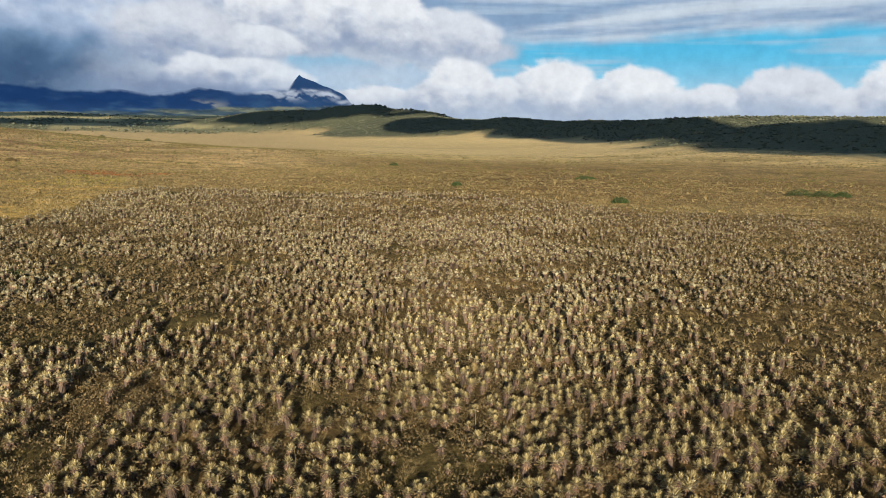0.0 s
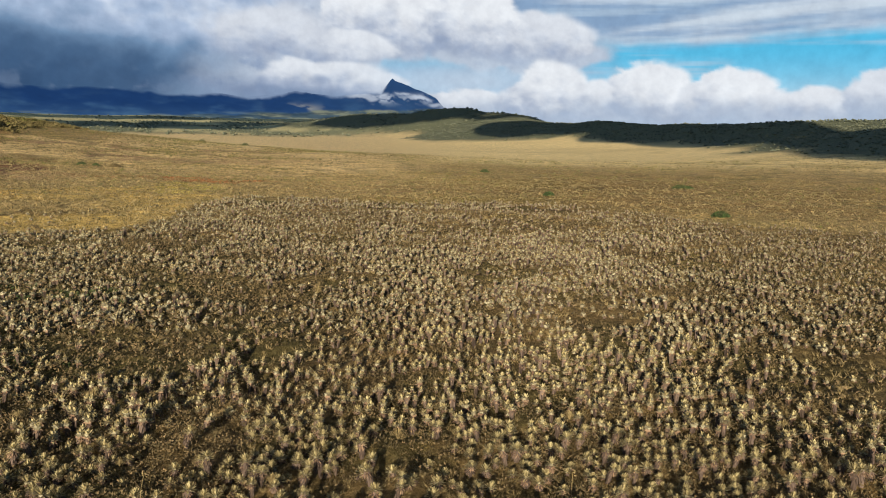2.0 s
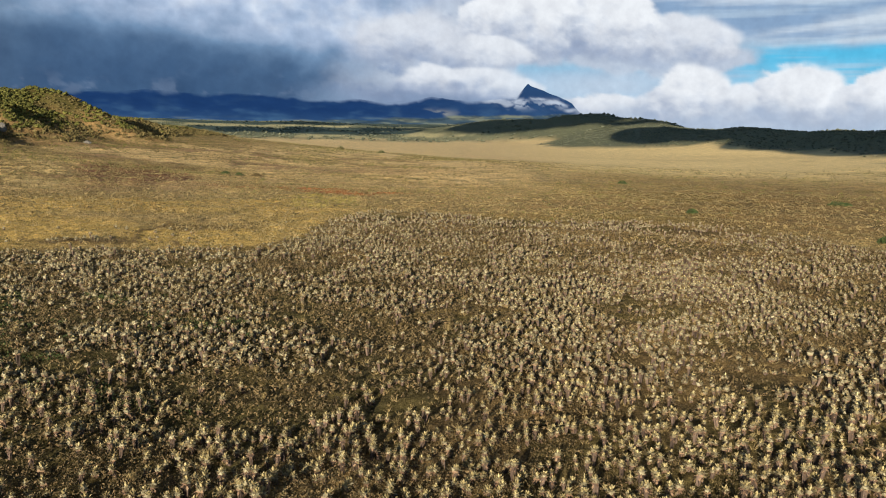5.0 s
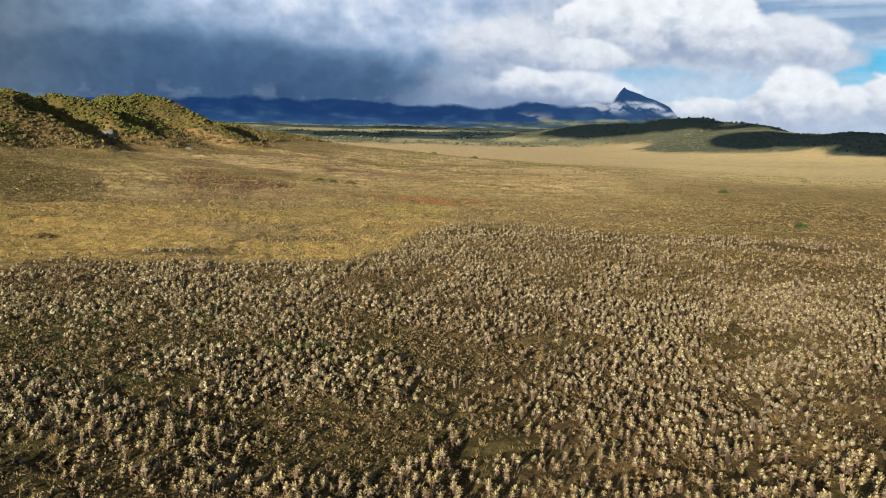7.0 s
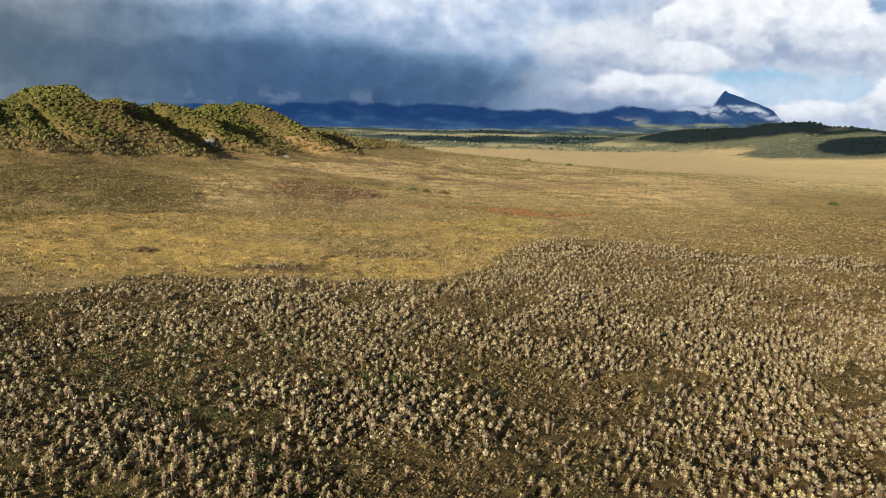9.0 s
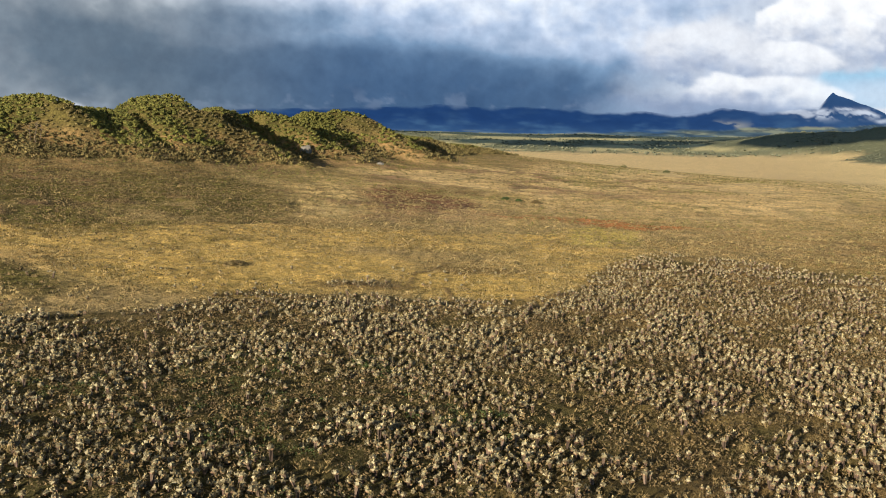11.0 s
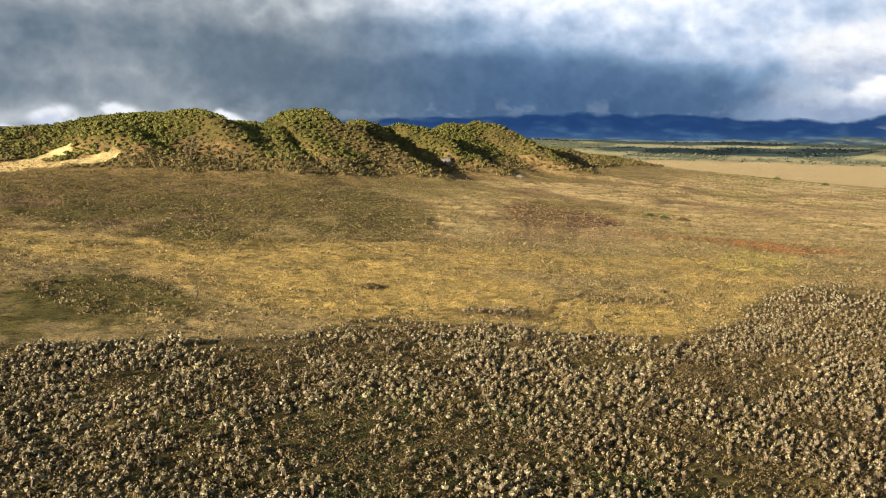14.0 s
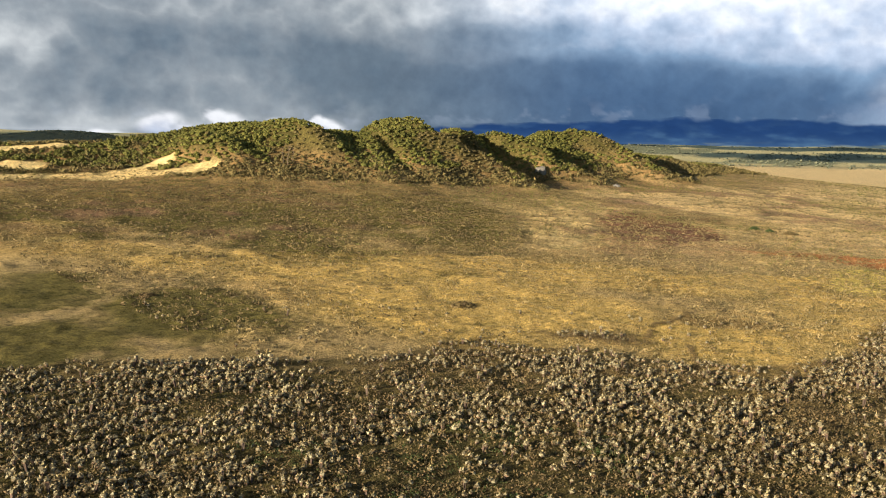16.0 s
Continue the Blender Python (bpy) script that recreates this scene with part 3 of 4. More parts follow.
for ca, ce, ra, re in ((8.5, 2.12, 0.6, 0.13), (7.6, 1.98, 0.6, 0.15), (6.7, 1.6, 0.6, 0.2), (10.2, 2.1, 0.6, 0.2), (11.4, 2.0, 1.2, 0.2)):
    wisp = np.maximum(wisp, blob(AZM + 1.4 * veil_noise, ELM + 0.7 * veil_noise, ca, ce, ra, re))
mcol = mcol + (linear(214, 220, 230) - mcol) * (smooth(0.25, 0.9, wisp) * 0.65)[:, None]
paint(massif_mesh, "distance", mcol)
tagged(new("backdrop_mountain", massif_mesh), "dark blue distant massif, glowing with painted haze, under cloud with one sharp peak", "mountain", kind="structure")


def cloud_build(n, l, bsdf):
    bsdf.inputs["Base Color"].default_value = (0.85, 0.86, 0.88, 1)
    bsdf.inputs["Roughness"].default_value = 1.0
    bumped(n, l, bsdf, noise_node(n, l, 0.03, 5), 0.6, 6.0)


mat_cloud = material("shade_cloud", cloud_build)


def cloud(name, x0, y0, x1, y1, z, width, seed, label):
    """A long low cloud of many billows, out of view, whose shadow falls far ahead of it in the low sun."""
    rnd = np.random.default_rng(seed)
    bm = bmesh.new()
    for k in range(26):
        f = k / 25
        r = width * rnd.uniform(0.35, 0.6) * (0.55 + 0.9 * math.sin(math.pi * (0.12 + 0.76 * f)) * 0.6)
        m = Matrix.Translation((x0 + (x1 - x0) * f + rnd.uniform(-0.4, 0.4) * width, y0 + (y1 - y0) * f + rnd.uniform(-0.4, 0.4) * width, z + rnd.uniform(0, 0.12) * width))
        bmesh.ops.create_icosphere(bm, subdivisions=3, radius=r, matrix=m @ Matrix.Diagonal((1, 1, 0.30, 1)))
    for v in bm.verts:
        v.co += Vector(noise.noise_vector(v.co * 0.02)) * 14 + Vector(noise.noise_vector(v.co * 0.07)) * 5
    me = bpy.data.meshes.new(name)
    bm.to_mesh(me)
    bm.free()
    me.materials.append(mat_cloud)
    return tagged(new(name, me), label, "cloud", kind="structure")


# unseen clouds, added to throw the shade on the wooded hills
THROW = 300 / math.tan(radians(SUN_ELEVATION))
cloud("cloud", 225, 440 - THROW, 250, 820 - THROW, 300, 105, 5, "long unseen cloud that shades the wooded hills")
cloud("cloud", 190, 930 - THROW, 90, 1300 - THROW, 300, 120, 6, "long unseen cloud that shades the wooded hills")
cloud("cloud", 60, 1290 - THROW, -90, 1560 - THROW, 300, 120, 9, "unseen cloud that shades the wooded hills")

# higher unseen clouds, added to shade the foothills and far ridges
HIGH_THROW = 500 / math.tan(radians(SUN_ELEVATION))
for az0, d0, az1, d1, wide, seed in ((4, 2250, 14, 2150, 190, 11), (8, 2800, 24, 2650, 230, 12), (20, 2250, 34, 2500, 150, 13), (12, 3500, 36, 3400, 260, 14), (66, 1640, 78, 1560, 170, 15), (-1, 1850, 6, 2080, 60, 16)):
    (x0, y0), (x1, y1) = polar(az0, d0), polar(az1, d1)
    cloud("cloud", x0, y0 - HIGH_THROW, x1, y1 - HIGH_THROW, 500, wide, seed, "unseen high cloud that shades foothills and far ridges")

# ---- plants: templates ----
rng = np.random.default_rng(7)


def leaf_blades(count, length, width, low, high, rnd, start=0.02, droop=0.0):
    """Narrow leaves round one point, broadest past the middle: each two triangles. low, high: their lift in degrees."""
    lift = np.radians(np.linspace(high, low, count) + rnd.uniform(-7, 7, count))
    turn = np.arange(count) * 2.39996 + rnd.uniform(-0.25, 0.25, count)
    reach = length * rnd.uniform(0.82, 1.12, count)
    way = np.stack([np.cos(turn) * np.cos(lift), np.sin(turn) * np.cos(lift), np.sin(lift)], 1)
    side = np.stack([-np.sin(turn), np.cos(turn), np.zeros(count)], 1) * (width / 2)
    root = way * start
    mid = root + way * (reach * 0.72)[:, None]
    tip = root + way * reach[:, None]
    tip[:, 2] -= droop * np.cos(lift)
    v = np.stack([root, mid + side, tip, mid - side], 1).reshape(-1, 3)
    i = np.arange(count)[:, None] * 4
    f = np.concatenate([i + [0, 1, 2], i + [0, 2, 3]], 1).reshape(-1, 3)
    return v, f


def column(height, radius, sides, levels, rnd, lean=0.0):
    """A shaggy stem, wider towards its top, standing in the ground."""
    v = []
    for k in range(levels):
        h = k / (levels - 1)
        r = radius * (0.72 + 0.38 * h)
        for s in range(sides):
            a = 2 * math.pi * s / sides + 0.4 * k
            q = r * rnd.uniform(0.82, 1.2)
            v.append((q * math.cos(a) + lean * h * h, q * math.sin(a), -0.08 + (height + 0.08) * h))
    f = []
    for k in range(levels - 1):
        for s in range(sides):
            a, b = k * sides + s, k * sides + (s + 1) % sides
            f += [(a, b, b + sides), (a, b + sides, a + sides)]
    return np.array(v), np.array(f)


def skirt(height, radius, count, length, rnd, lean=0.0):
    """Dead leaves that hang round the stem under the rosette."""
    turn = rnd.uniform(0, 2 * math.pi, count)
    top = height * rnd.uniform(0.35, 1.0, count)
    out = radius * rnd.uniform(1.0, 1.15, count)
    flare = rnd.uniform(0.03, 0.10, count)
    cx = np.stack([np.cos(turn), np.sin(turn), np.zeros(count)], 1)
    tx = np.stack([-np.sin(turn), np.cos(turn), np.zeros(count)], 1)
    shift = np.zeros((count, 3))
    shift[:, 0] = lean * (top / height) ** 2
    a = cx * out[:, None] + shift + np.stack([0 * top, 0 * top, top], 1)
    b = cx * (out + flare)[:, None] + shift + np.stack([0 * top, 0 * top, np.maximum(top - length * rnd.uniform(0.7, 1.2, count), 0.02)], 1)
    v = np.stack([a - tx * 0.03, a + tx * 0.03, b], 1).reshape(-1, 3)
    f = np.arange(count * 3).reshape(-1, 3)
    return v, f


def join(parts):
    vs, fs, base = [], [], 0
    for v, f in parts:
        vs.append(v)
        fs.append(f + base)
        base += len(v)
    return np.concatenate(vs), np.concatenate(fs)


ICO = bmesh.new()
bmesh.ops.create_icosphere(ICO, subdivisions=1, radius=1.0)
ICO_V = np.array([v.co[:] for v in ICO.verts])
ICO_F = np.array([[v.index for v in f.verts] for f in ICO.faces])
ICO.free()
OCTA_V = np.array([(1, 0, 0), (0, 1, 0), (-1, 0, 0), (0, -1, 0), (0, 0, 1), (0, 0, -1)], float)
OCTA_F = np.array([(0, 1, 4), (1, 2, 4), (2, 3, 4), (3, 0, 4), (1, 0, 5), (2, 1, 5), (3, 2, 5), (0, 3, 5)])


def ball(rnd, radius, flat):
    return ICO_V * rnd.uniform(0.75, 1.2, (len(ICO_V), 1)) * [radius, radius, radius * flat], ICO_F


def ragged(rnd, v, f, size, spread=0.22, low=-9.0):
    """The facets of a ball, loosened from one another so that each catches the light and varies by itself."""
    tri = v[f]
    tri = tri[tri[:, :, 2].mean(1) > low]
    tri = tri * rnd.uniform(1 - spread, 1 + spread, (len(tri), 1, 1)) + rnd.normal(0, spread * 0.35, tri.shape)
    return tri.reshape(-1, 3) * size, np.arange(len(tri) * 3).reshape(-1, 3)


def frailejon_parts(rnd, height, detail):
    """Stem, dead-leaf ruff, heart and outer leaves of one plant. detail: 2 near, 1 middle, 0 far."""
    radius, lean = rnd.uniform(0.095, 0.13), rnd.uniform(-0.14, 0.14)
    if detail == 2:
        stem = join([column(height, radius, 8, 5, rnd, lean), skirt(height, radius, 30, 0.18, rnd, lean)])
        ruff = join([ball(rnd, 0.12, 0.8), leaf_blades(26, 0.20, 0.055, -70, -4, rnd, 0.06, 0.02)])
        heart = ragged(rnd, ICO_V, ICO_F, [0.10, 0.10, 0.09], 0.2, -0.4)
        head = leaf_blades(64, 0.26, 0.056, -8, 86, rnd)
    elif detail == 1:
        stem = join([column(height, radius, 5, 2, rnd, lean), skirt(height, radius, 6, 0.22, rnd, lean)])
        ruff = join([(OCTA_V * rnd.uniform(0.85, 1.15, (6, 1)) * [0.18, 0.18, 0.14], OCTA_F), leaf_blades(7, 0.21, 0.10, -66, -6, rnd, 0.05, 0.02)])
        heart = ragged(rnd, ICO_V, ICO_F, [0.15, 0.15, 0.13], 0.2, -0.4)
        head = leaf_blades(20, 0.245, 0.085, -6, 84, rnd)
    else:
        stem = column(height, radius, 4, 2, rnd, lean)
        ruff = (OCTA_V * rnd.uniform(0.85, 1.15, (6, 1)) * [0.20, 0.20, 0.15], OCTA_F)
        heart = ragged(rnd, ICO_V, ICO_F, [0.19, 0.19, 0.16], 0.26, -0.3)
        head = leaf_blades(5, 0.24, 0.09, 0, 84, rnd)
    ruff = (ruff[0] + [lean, 0, height - 0.06], ruff[1])
    return stem, ruff, (heart[0] + [lean, 0, height], heart[1]), (head[0] + [lean, 0, height], head[1])


def scatter(templates, where, turns, sizes, kinds, tilt=None):
    """Copies of templates (corners, faces, slots) joined into one set of arrays."""
    vs, fs, ms, base = [], [], [], 0
    for k, (v, f, m) in enumerate(templates):
        pick = np.nonzero(kinds == k)[0]
        if not len(pick):
            continue
        c, s = np.cos(turns[pick])[:, None], np.sin(turns[pick])[:, None]
        sc = sizes[pick][:, None]
        X, Y = v[None, :, 0] * sc, v[None, :, 1] * sc
        Z = v[None, :, 2] * sc
        px, py = X * c - Y * s, X * s + Y * c
        if tilt is not None:
            px, py = px + Z * tilt[pick, 0:1], py + Z * tilt[pick, 1:2]
        p = np.stack([px + where[pick, 0:1], py + where[pick, 1:2], Z + where[pick, 2:3]], -1)
        vs.append(p.reshape(-1, 3))
        fs.append((f[None] + (np.arange(len(pick)) * len(v))[:, None, None] + base).reshape(-1, 3))
        ms.append(np.tile(m, len(pick)))
        base += len(pick) * len(v)
    return np.concatenate(vs), np.concatenate(fs), np.concatenate(ms)


def seen_side(x, y, margin=4.0):
    """The part of the plan that lies ahead of the flight."""
    az = np.degrees(np.arctan2(-x, y + 6))
    return (az > -29 - margin) & (az < 76 + margin) & (y > 8 - 0.1 * np.abs(x))


def jittered(x0, x1, y0, y1, step):
    a, b = np.meshgrid(np.arange(x0, x1, step), np.arange(y0, y1, step))
    a, b = a.ravel(), b.ravel()
    return a + rng.uniform(-0.5, 0.5, len(a)) * step, b + rng.uniform(-0.5, 0.5, len(b)) * step


# ---- the frailejon field ----
px, py = jittered(-112, 96, -12, 180, 0.57)
behind = (np.abs(px) < 24) & (py < 14) & ~seen_side(px, py)
ok = seen_side(px, py) | behind
px, py = px[ok], py[ok]
qx, qy = edge_shift(px, py)
thick = fbm(px / 4.5, py / 4.5, 151, 3)
patch = fbm(px / 22, py / 22, 157, 3)
chance = (0.12 + 0.88 * smooth(0.37, 0.53, thick * 0.65 + patch * 0.35)) * 0.84 * (1 - 0.45 * smooth(95, 125, py))
chance *= 1 - 0.62 * smooth(6, 22, px) * smooth(85, 45, py)
chance *= 1 - 0.75 * smooth(0.45, 0.8, blob(px, py, 4, 62, 5, 10) + 0.5 * (thick - 0.5))
chance *= 1 - 0.4 * smooth(0.45, 0.8, blob(px, py, -49, 57, 9, 14, 45) + 0.5 * (thick - 0.5))
chance *= 1 - 0.8 * smooth(0.45, 0.8, blob(px, py, -62, 76, 4, 8, 44) + 0.5 * (thick - 0.5))
# the rosettes thin out towards the far edge
reach = 1 + 5.0 / np.hypot(qx, qy)
fringe = inside(qx, qy, FIELD) & ~inside(qx * reach, qy * reach, FIELD)
chance = np.where(fringe, chance * (0.35 + 0.65 * smooth(0.42, 0.58, fbm(px / 4, py / 4, 167, 3))), chance)
keep = inside(qx, qy, FIELD) & (rng.random(len(px)) < chance)
strays = ~inside(qx, qy, FIELD) & inside(px, py + 0, [(-115, 60), (-100, 80), (-70, 115), (-55, 130), (-60, 105), (-80, 86), (-84, 60)]) & (rng.random(len(px)) < 0.015)
clump = blob(px, py, -70, 97, 5.0, 2.2, 37) > 0.5
keep = keep | strays | (clump & (rng.random(len(px)) < 0.5))
px, py = px[keep], py[keep]
pz = terrain(px, py)
bearing = np.degrees(np.arctan2(-px, py))
far = np.hypot(px, py)
# the strip of the field that the flight passes nearest
strip = (far > 22.0) & (bearing > -27) & (bearing < 34)
far = np.where(strip | (far > 30), far, far + 400)
size = 0.90 * rng.uniform(0.72, 1.15, len(px)) * (1 + 0.12 * smooth(-25, -60, px)) * (1 - 0.25 * smooth(10, 30, px)) * (0.85 + 0.4 * fbm(px / 9, py / 9, 163, 2))
turns = rng.uniform(0, 6.283, len(px))
tilt = rng.normal(0, 0.10, (len(px), 2))
kinds = np.where(rng.random(len(px)) < smooth(-15, -50, px) * 0.8, rng.integers(0, 5, len(px)), rng.integers(0, 8, len(px)))
HEIGHTS = (0.08, 0.11, 0.15, 0.20, 0.26, 0.34, 0.44, 0.64)
levels = {}
for detail in (2, 1, 0):
    levels[detail] = [frailejon_parts(np.random.default_rng(40 + 10 * detail + k), h, detail) for k, h in enumerate(HEIGHTS)]

order = np.argsort(far)
single = np.zeros(len(px), bool)
single[order[:280]] = True

# the nearest ones, each a plant of its own
first = []
for k, (stem, ruff, heart, head) in enumerate(levels[2]):
    plant = new("frailejon")
    for part_name, shape, mat, part_label in (("stem", stem, mat_stem, ""), ("dead_leaf_ruff", ruff, mat_ruff, "drooping tan dead leaves"), ("rosette_heart", heart, mat_heart, ""), ("rosette", head, mat_leaf, "pale woolly green leaves")):
        ob = new(part_name, mesh_data(part_name, shape[0], shape[1], [mat]))
        ob.parent = plant
        if part_label:
            tagged(ob, part_label)
    tall = HEIGHTS[k] > 0.4
    tagged(plant, ("tall" if tall else "low") + " frailejon with pale woolly rosette on shaggy brown stem", "plant", "frailejon plants of the moor")
    first.append(plant)
used = set()
for i in order[:280]:
    k = int(kinds[i])
    m = Matrix.Translation((px[i], py[i], pz[i])) @ Matrix.Rotation(float(tilt[i, 0]), 4, "Y") @ Matrix.Rotation(float(turns[i]), 4, "Z")
    s = float(size[i])
    if k not in used:
        used.add(k)
        first[k].scale = (s, s, s)
        first[k].matrix_basis = m @ Matrix.Diagonal((s, s, s, 1))
    else:
        old = first[k].scale.copy()
        first[k].scale = (s, s, s)
        copy_thing(first[k], m)
        first[k].scale = old

vs, fs, ms, base = [], [], [], 0
for detail, lo, hi in ((2, 0, 38), (1, 38, 56), (0, 56, 900)):
    pick = ~single & (far >= lo) & (far < hi)
    temps = []
    for stem, ruff, heart, head in levels[detail]:
        v, f = join([stem, ruff, heart, head])
        temps.append((v, f, np.concatenate([np.ones(len(stem[1])), np.full(len(ruff[1]), 2), np.full(len(heart[1]), 3), np.zeros(len(head[1]))])))
    v, f, m = scatter(temps, np.stack([px, py, pz], 1)[pick], turns[pick], size[pick], kinds[pick], tilt[pick])
    vs.append(v), fs.append(f + base), ms.append(m)
    base += len(v)
field_mesh = mesh_data("frailejon_field", np.concatenate(vs), np.concatenate(fs), [mat_leaf, mat_stem, mat_ruff, mat_heart], np.concatenate(ms))
tagged(new("frailejon_field", field_mesh), "dense field of pale woolly frailejon rosettes on brown stems", "plants", kind="stuff")


# ---- grass and low brush ----
def tuft(rnd, blades, height, spread, width):
    v = []
    for _ in range(blades):
        a, r = rnd.uniform(0, 6.283), rnd.uniform(0, spread * 0.4)
        c, s = math.cos(a), math.sin(a)
        b = rnd.uniform(0, 6.283)
        w = width * rnd.uniform(0.6, 1.2)
        h = height * rnd.uniform(0.6, 1.15)
        v += [(r * c - w * math.cos(b), r * s - w * math.sin(b), -0.04), (r * c + w * math.cos(b), r * s + w * math.sin(b), -0.04),
              (r * c + spread * c * rnd.uniform(0.3, 1.0), r * s + spread * s * rnd.uniform(0.3, 1.0), h)]
    return np.array(v), np.arange(blades * 3).reshape(-1, 3), np.zeros(blades)


def leaf_clump(rnd, count, radius, height, leaf):
    """Loose leaves at all angles over a low dome."""
    a = rnd.uniform(0, 6.283, count)
    r = radius * np.sqrt(rnd.uniform(0, 1, count))
    z = height * np.sqrt(np.clip(1 - (r / radius) ** 2, 0, 1)) * rnd.uniform(0.25, 1.0, count)
    p = np.stack([r * np.cos(a), r * np.sin(a), z], 1)
    u, w = rnd.normal(0, 1, (count, 3)), rnd.normal(0, 1, (count, 3))
    u = u / np.linalg.norm(u, axis=1)[:, None] * leaf
    w = w / np.linalg.norm(w, axis=1)[:, None] * leaf * 0.8
    v = np.stack([p - u * 0.5 - w * 0.3, p + u * 0.5 - w * 0.3, p + w * 0.8], 1).reshape(-1, 3)
    v[:, 2] = np.maximum(v[:, 2], -0.05)
    return v, np.arange(count * 3).reshape(-1, 3), np.zeros(count)


def spread_tufts(name, mat, x, y, sizes, temps, label, category, rounded=False):
    v, f, m = scatter(temps, np.stack([x, y, terrain(x, y)], 1), rng.uniform(0, 6.283, len(x)), sizes, rng.integers(0, len(temps), len(x)))
    return tagged(new(name, mesh_data(name, v, f, [mat], m, rounded)), label, category, kind="stuff")


tuft_rng = np.random.default_rng(91)
grass_temps = [tuft(tuft_rng, 6, 0.22, 0.24, 0.028) for _ in range(6)]
coarse_dry = [tuft(tuft_rng, 13, 0.26, 0.36, 0.024) for _ in range(6)]
brush_temps = [leaf_clump(tuft_rng, 22, 0.50, 0.34, 0.13) for _ in range(8)]

tx, ty = jittered(-210, 60, 60, 300, 0.72)
ok = seen_side(tx, ty, 0)
tx, ty = tx[ok], ty[ok]
ex, ey = edge_shift(tx, ty)
td = np.hypot(tx, ty)
meadow = blob(tx, ty, -85, 108, 60, 40, 45) + 0.35
keep = ~inside(ex, ey, FIELD) & (rng.random(len(tx)) < meadow * smooth(330, 130, td) * 0.75 * (1 - 0.85 * olive_share(tx, ty)))
spread_tufts("meadow_grass", mat_tuft, tx[keep], ty[keep], rng.uniform(0.7, 1.4, keep.sum()), grass_temps, "golden dry tussock grass on the moor", "grass")

fine_temps = [leaf_clump(tuft_rng, 48, 0.42, 0.28, 0.075) for _ in range(8)]
fine_dry = [tuft(tuft_rng, 36, 0.22, 0.30, 0.007) for _ in range(6)]
for step, reach_lo, reach_hi, share, temps, dry in ((0.55, 23, 46, 0.95, fine_temps, fine_dry), (0.78, 46, 140, 0.95, brush_temps, coarse_dry)):
    bx, by = jittered(-108, 90, 8, 165, step)
    bd = np.hypot(bx, by)
    ex, ey = edge_shift(bx, by)
    ok = seen_side(bx, by, 0) & inside(ex, ey, FIELD) & (bd >= reach_lo) & (bd < reach_hi)
    bx, by = bx[ok], by[ok]
    ex, ey = ex[ok] * (1 + 5.0 / np.hypot(ex[ok], ey[ok])), ey[ok] * (1 + 5.0 / np.hypot(ex[ok], ey[ok]))
    inner = inside(ex, ey, FIELD) | (rng.random(len(bx)) < 0.4)
    bx, by = bx[inner], by[inner]
    green = smooth(0.38, 0.54, fbm(bx / 6, by / 6, 171, 3))
    pick = rng.random(len(bx))
    wet = pick < share * (0.40 + 0.60 * green) * (1 - 0.35 * smooth(-25, 0, bx))
    spread_tufts("field_brush", mat_brush, bx[wet], by[wet], rng.uniform(0.7, 1.6, wet.sum()), temps, "low dark olive brush between the rosettes", "undergrowth")
    arid = ~wet & (pick < share)
    spread_tufts("field_grass", mat_tuft, bx[arid], by[arid], rng.uniform(0.6, 1.2, arid.sum()), dry, "dry brown grass between the rosettes", "grass")


def drooping_tussock(rnd, blades, height, spread, width):
    """A bunch of long fine blades that arch outwards: each two triangles and a tip."""
    v, f = [], []
    for _ in range(blades):
        a, out, h = rnd.uniform(0, 6.283), spread * rnd.uniform(0.35, 1.0), height * rnd.uniform(0.7, 1.1)
        c, q = math.cos(a), math.sin(a)
        k = len(v)
        v += [(-q * width, c * width, -0.03), (q * width, -c * width, -0.03), (out * 0.45 * c - q * width, out * 0.45 * q + c * width, h),
              (out * 0.45 * c + q * width, out * 0.45 * q - c * width, h), (out * c, out * q, h * rnd.uniform(0.35, 0.9))]
        f += [(k, k + 1, k + 3), (k, k + 3, k + 2), (k + 2, k + 3, k + 4)]
    return np.array(v), np.array(f), np.zeros(len(f))


def flower_stalk(rnd):
    """A thin upright stalk that bends over at its top with a few dry heads."""
    h, lean, a = rnd.uniform(0.8, 1.3), rnd.uniform(0.1, 0.4), rnd.uniform(0, 6.283)
    v, f = [], []
    for k in range(6):
        t = k / 5
        x, z, r = lean * t * t, h * (t - 0.15 * max(0.0, t - 0.7)), 0.014 * (1 - 0.5 * t)
        v += [(x + r * math.cos(q + a), r * math.sin(q + a), z) for q in (0, 2.1, 4.2)]
        if k:
            b = 3 * k
            f += [(b - 3 + i, b - 3 + (i + 1) % 3, b + (i + 1) % 3) for i in range(3)] + [(b - 3 + i, b + (i + 1) % 3, b + i) for i in range(3)]
    parts = [(np.array(v), np.array(f))]
    for k in range(4):
        q = rnd.uniform(0, 6.283)
        parts.append((OCTA_V * 0.04 + [lean + 0.09 * math.cos(q), 0.09 * math.sin(q), h * rnd.uniform(0.82, 0.98)], OCTA_F))
    v, f = join(parts)
    return v, f, np.zeros(len(f))


wild = np.random.default_rng(333)
tussock_temps = [drooping_tussock(wild, 70, 0.42, 0.62, 0.008) for _ in range(5)]
stalk_temps = [flower_stalk(wild) for _ in range(6)]
ux, uy = jittered(-95, 60, 12, 100, 4.2)
ex, ey = edge_shift(ux, uy)
held = seen_side(ux, uy, 0) & inside(ex, ey, FIELD) & (rng.random(len(ux)) < 0.10 + 0.55 * smooth(0.5, 0.62, fbm(ux / 12, uy / 12, 337, 3)) * smooth(-5, -30, ux))
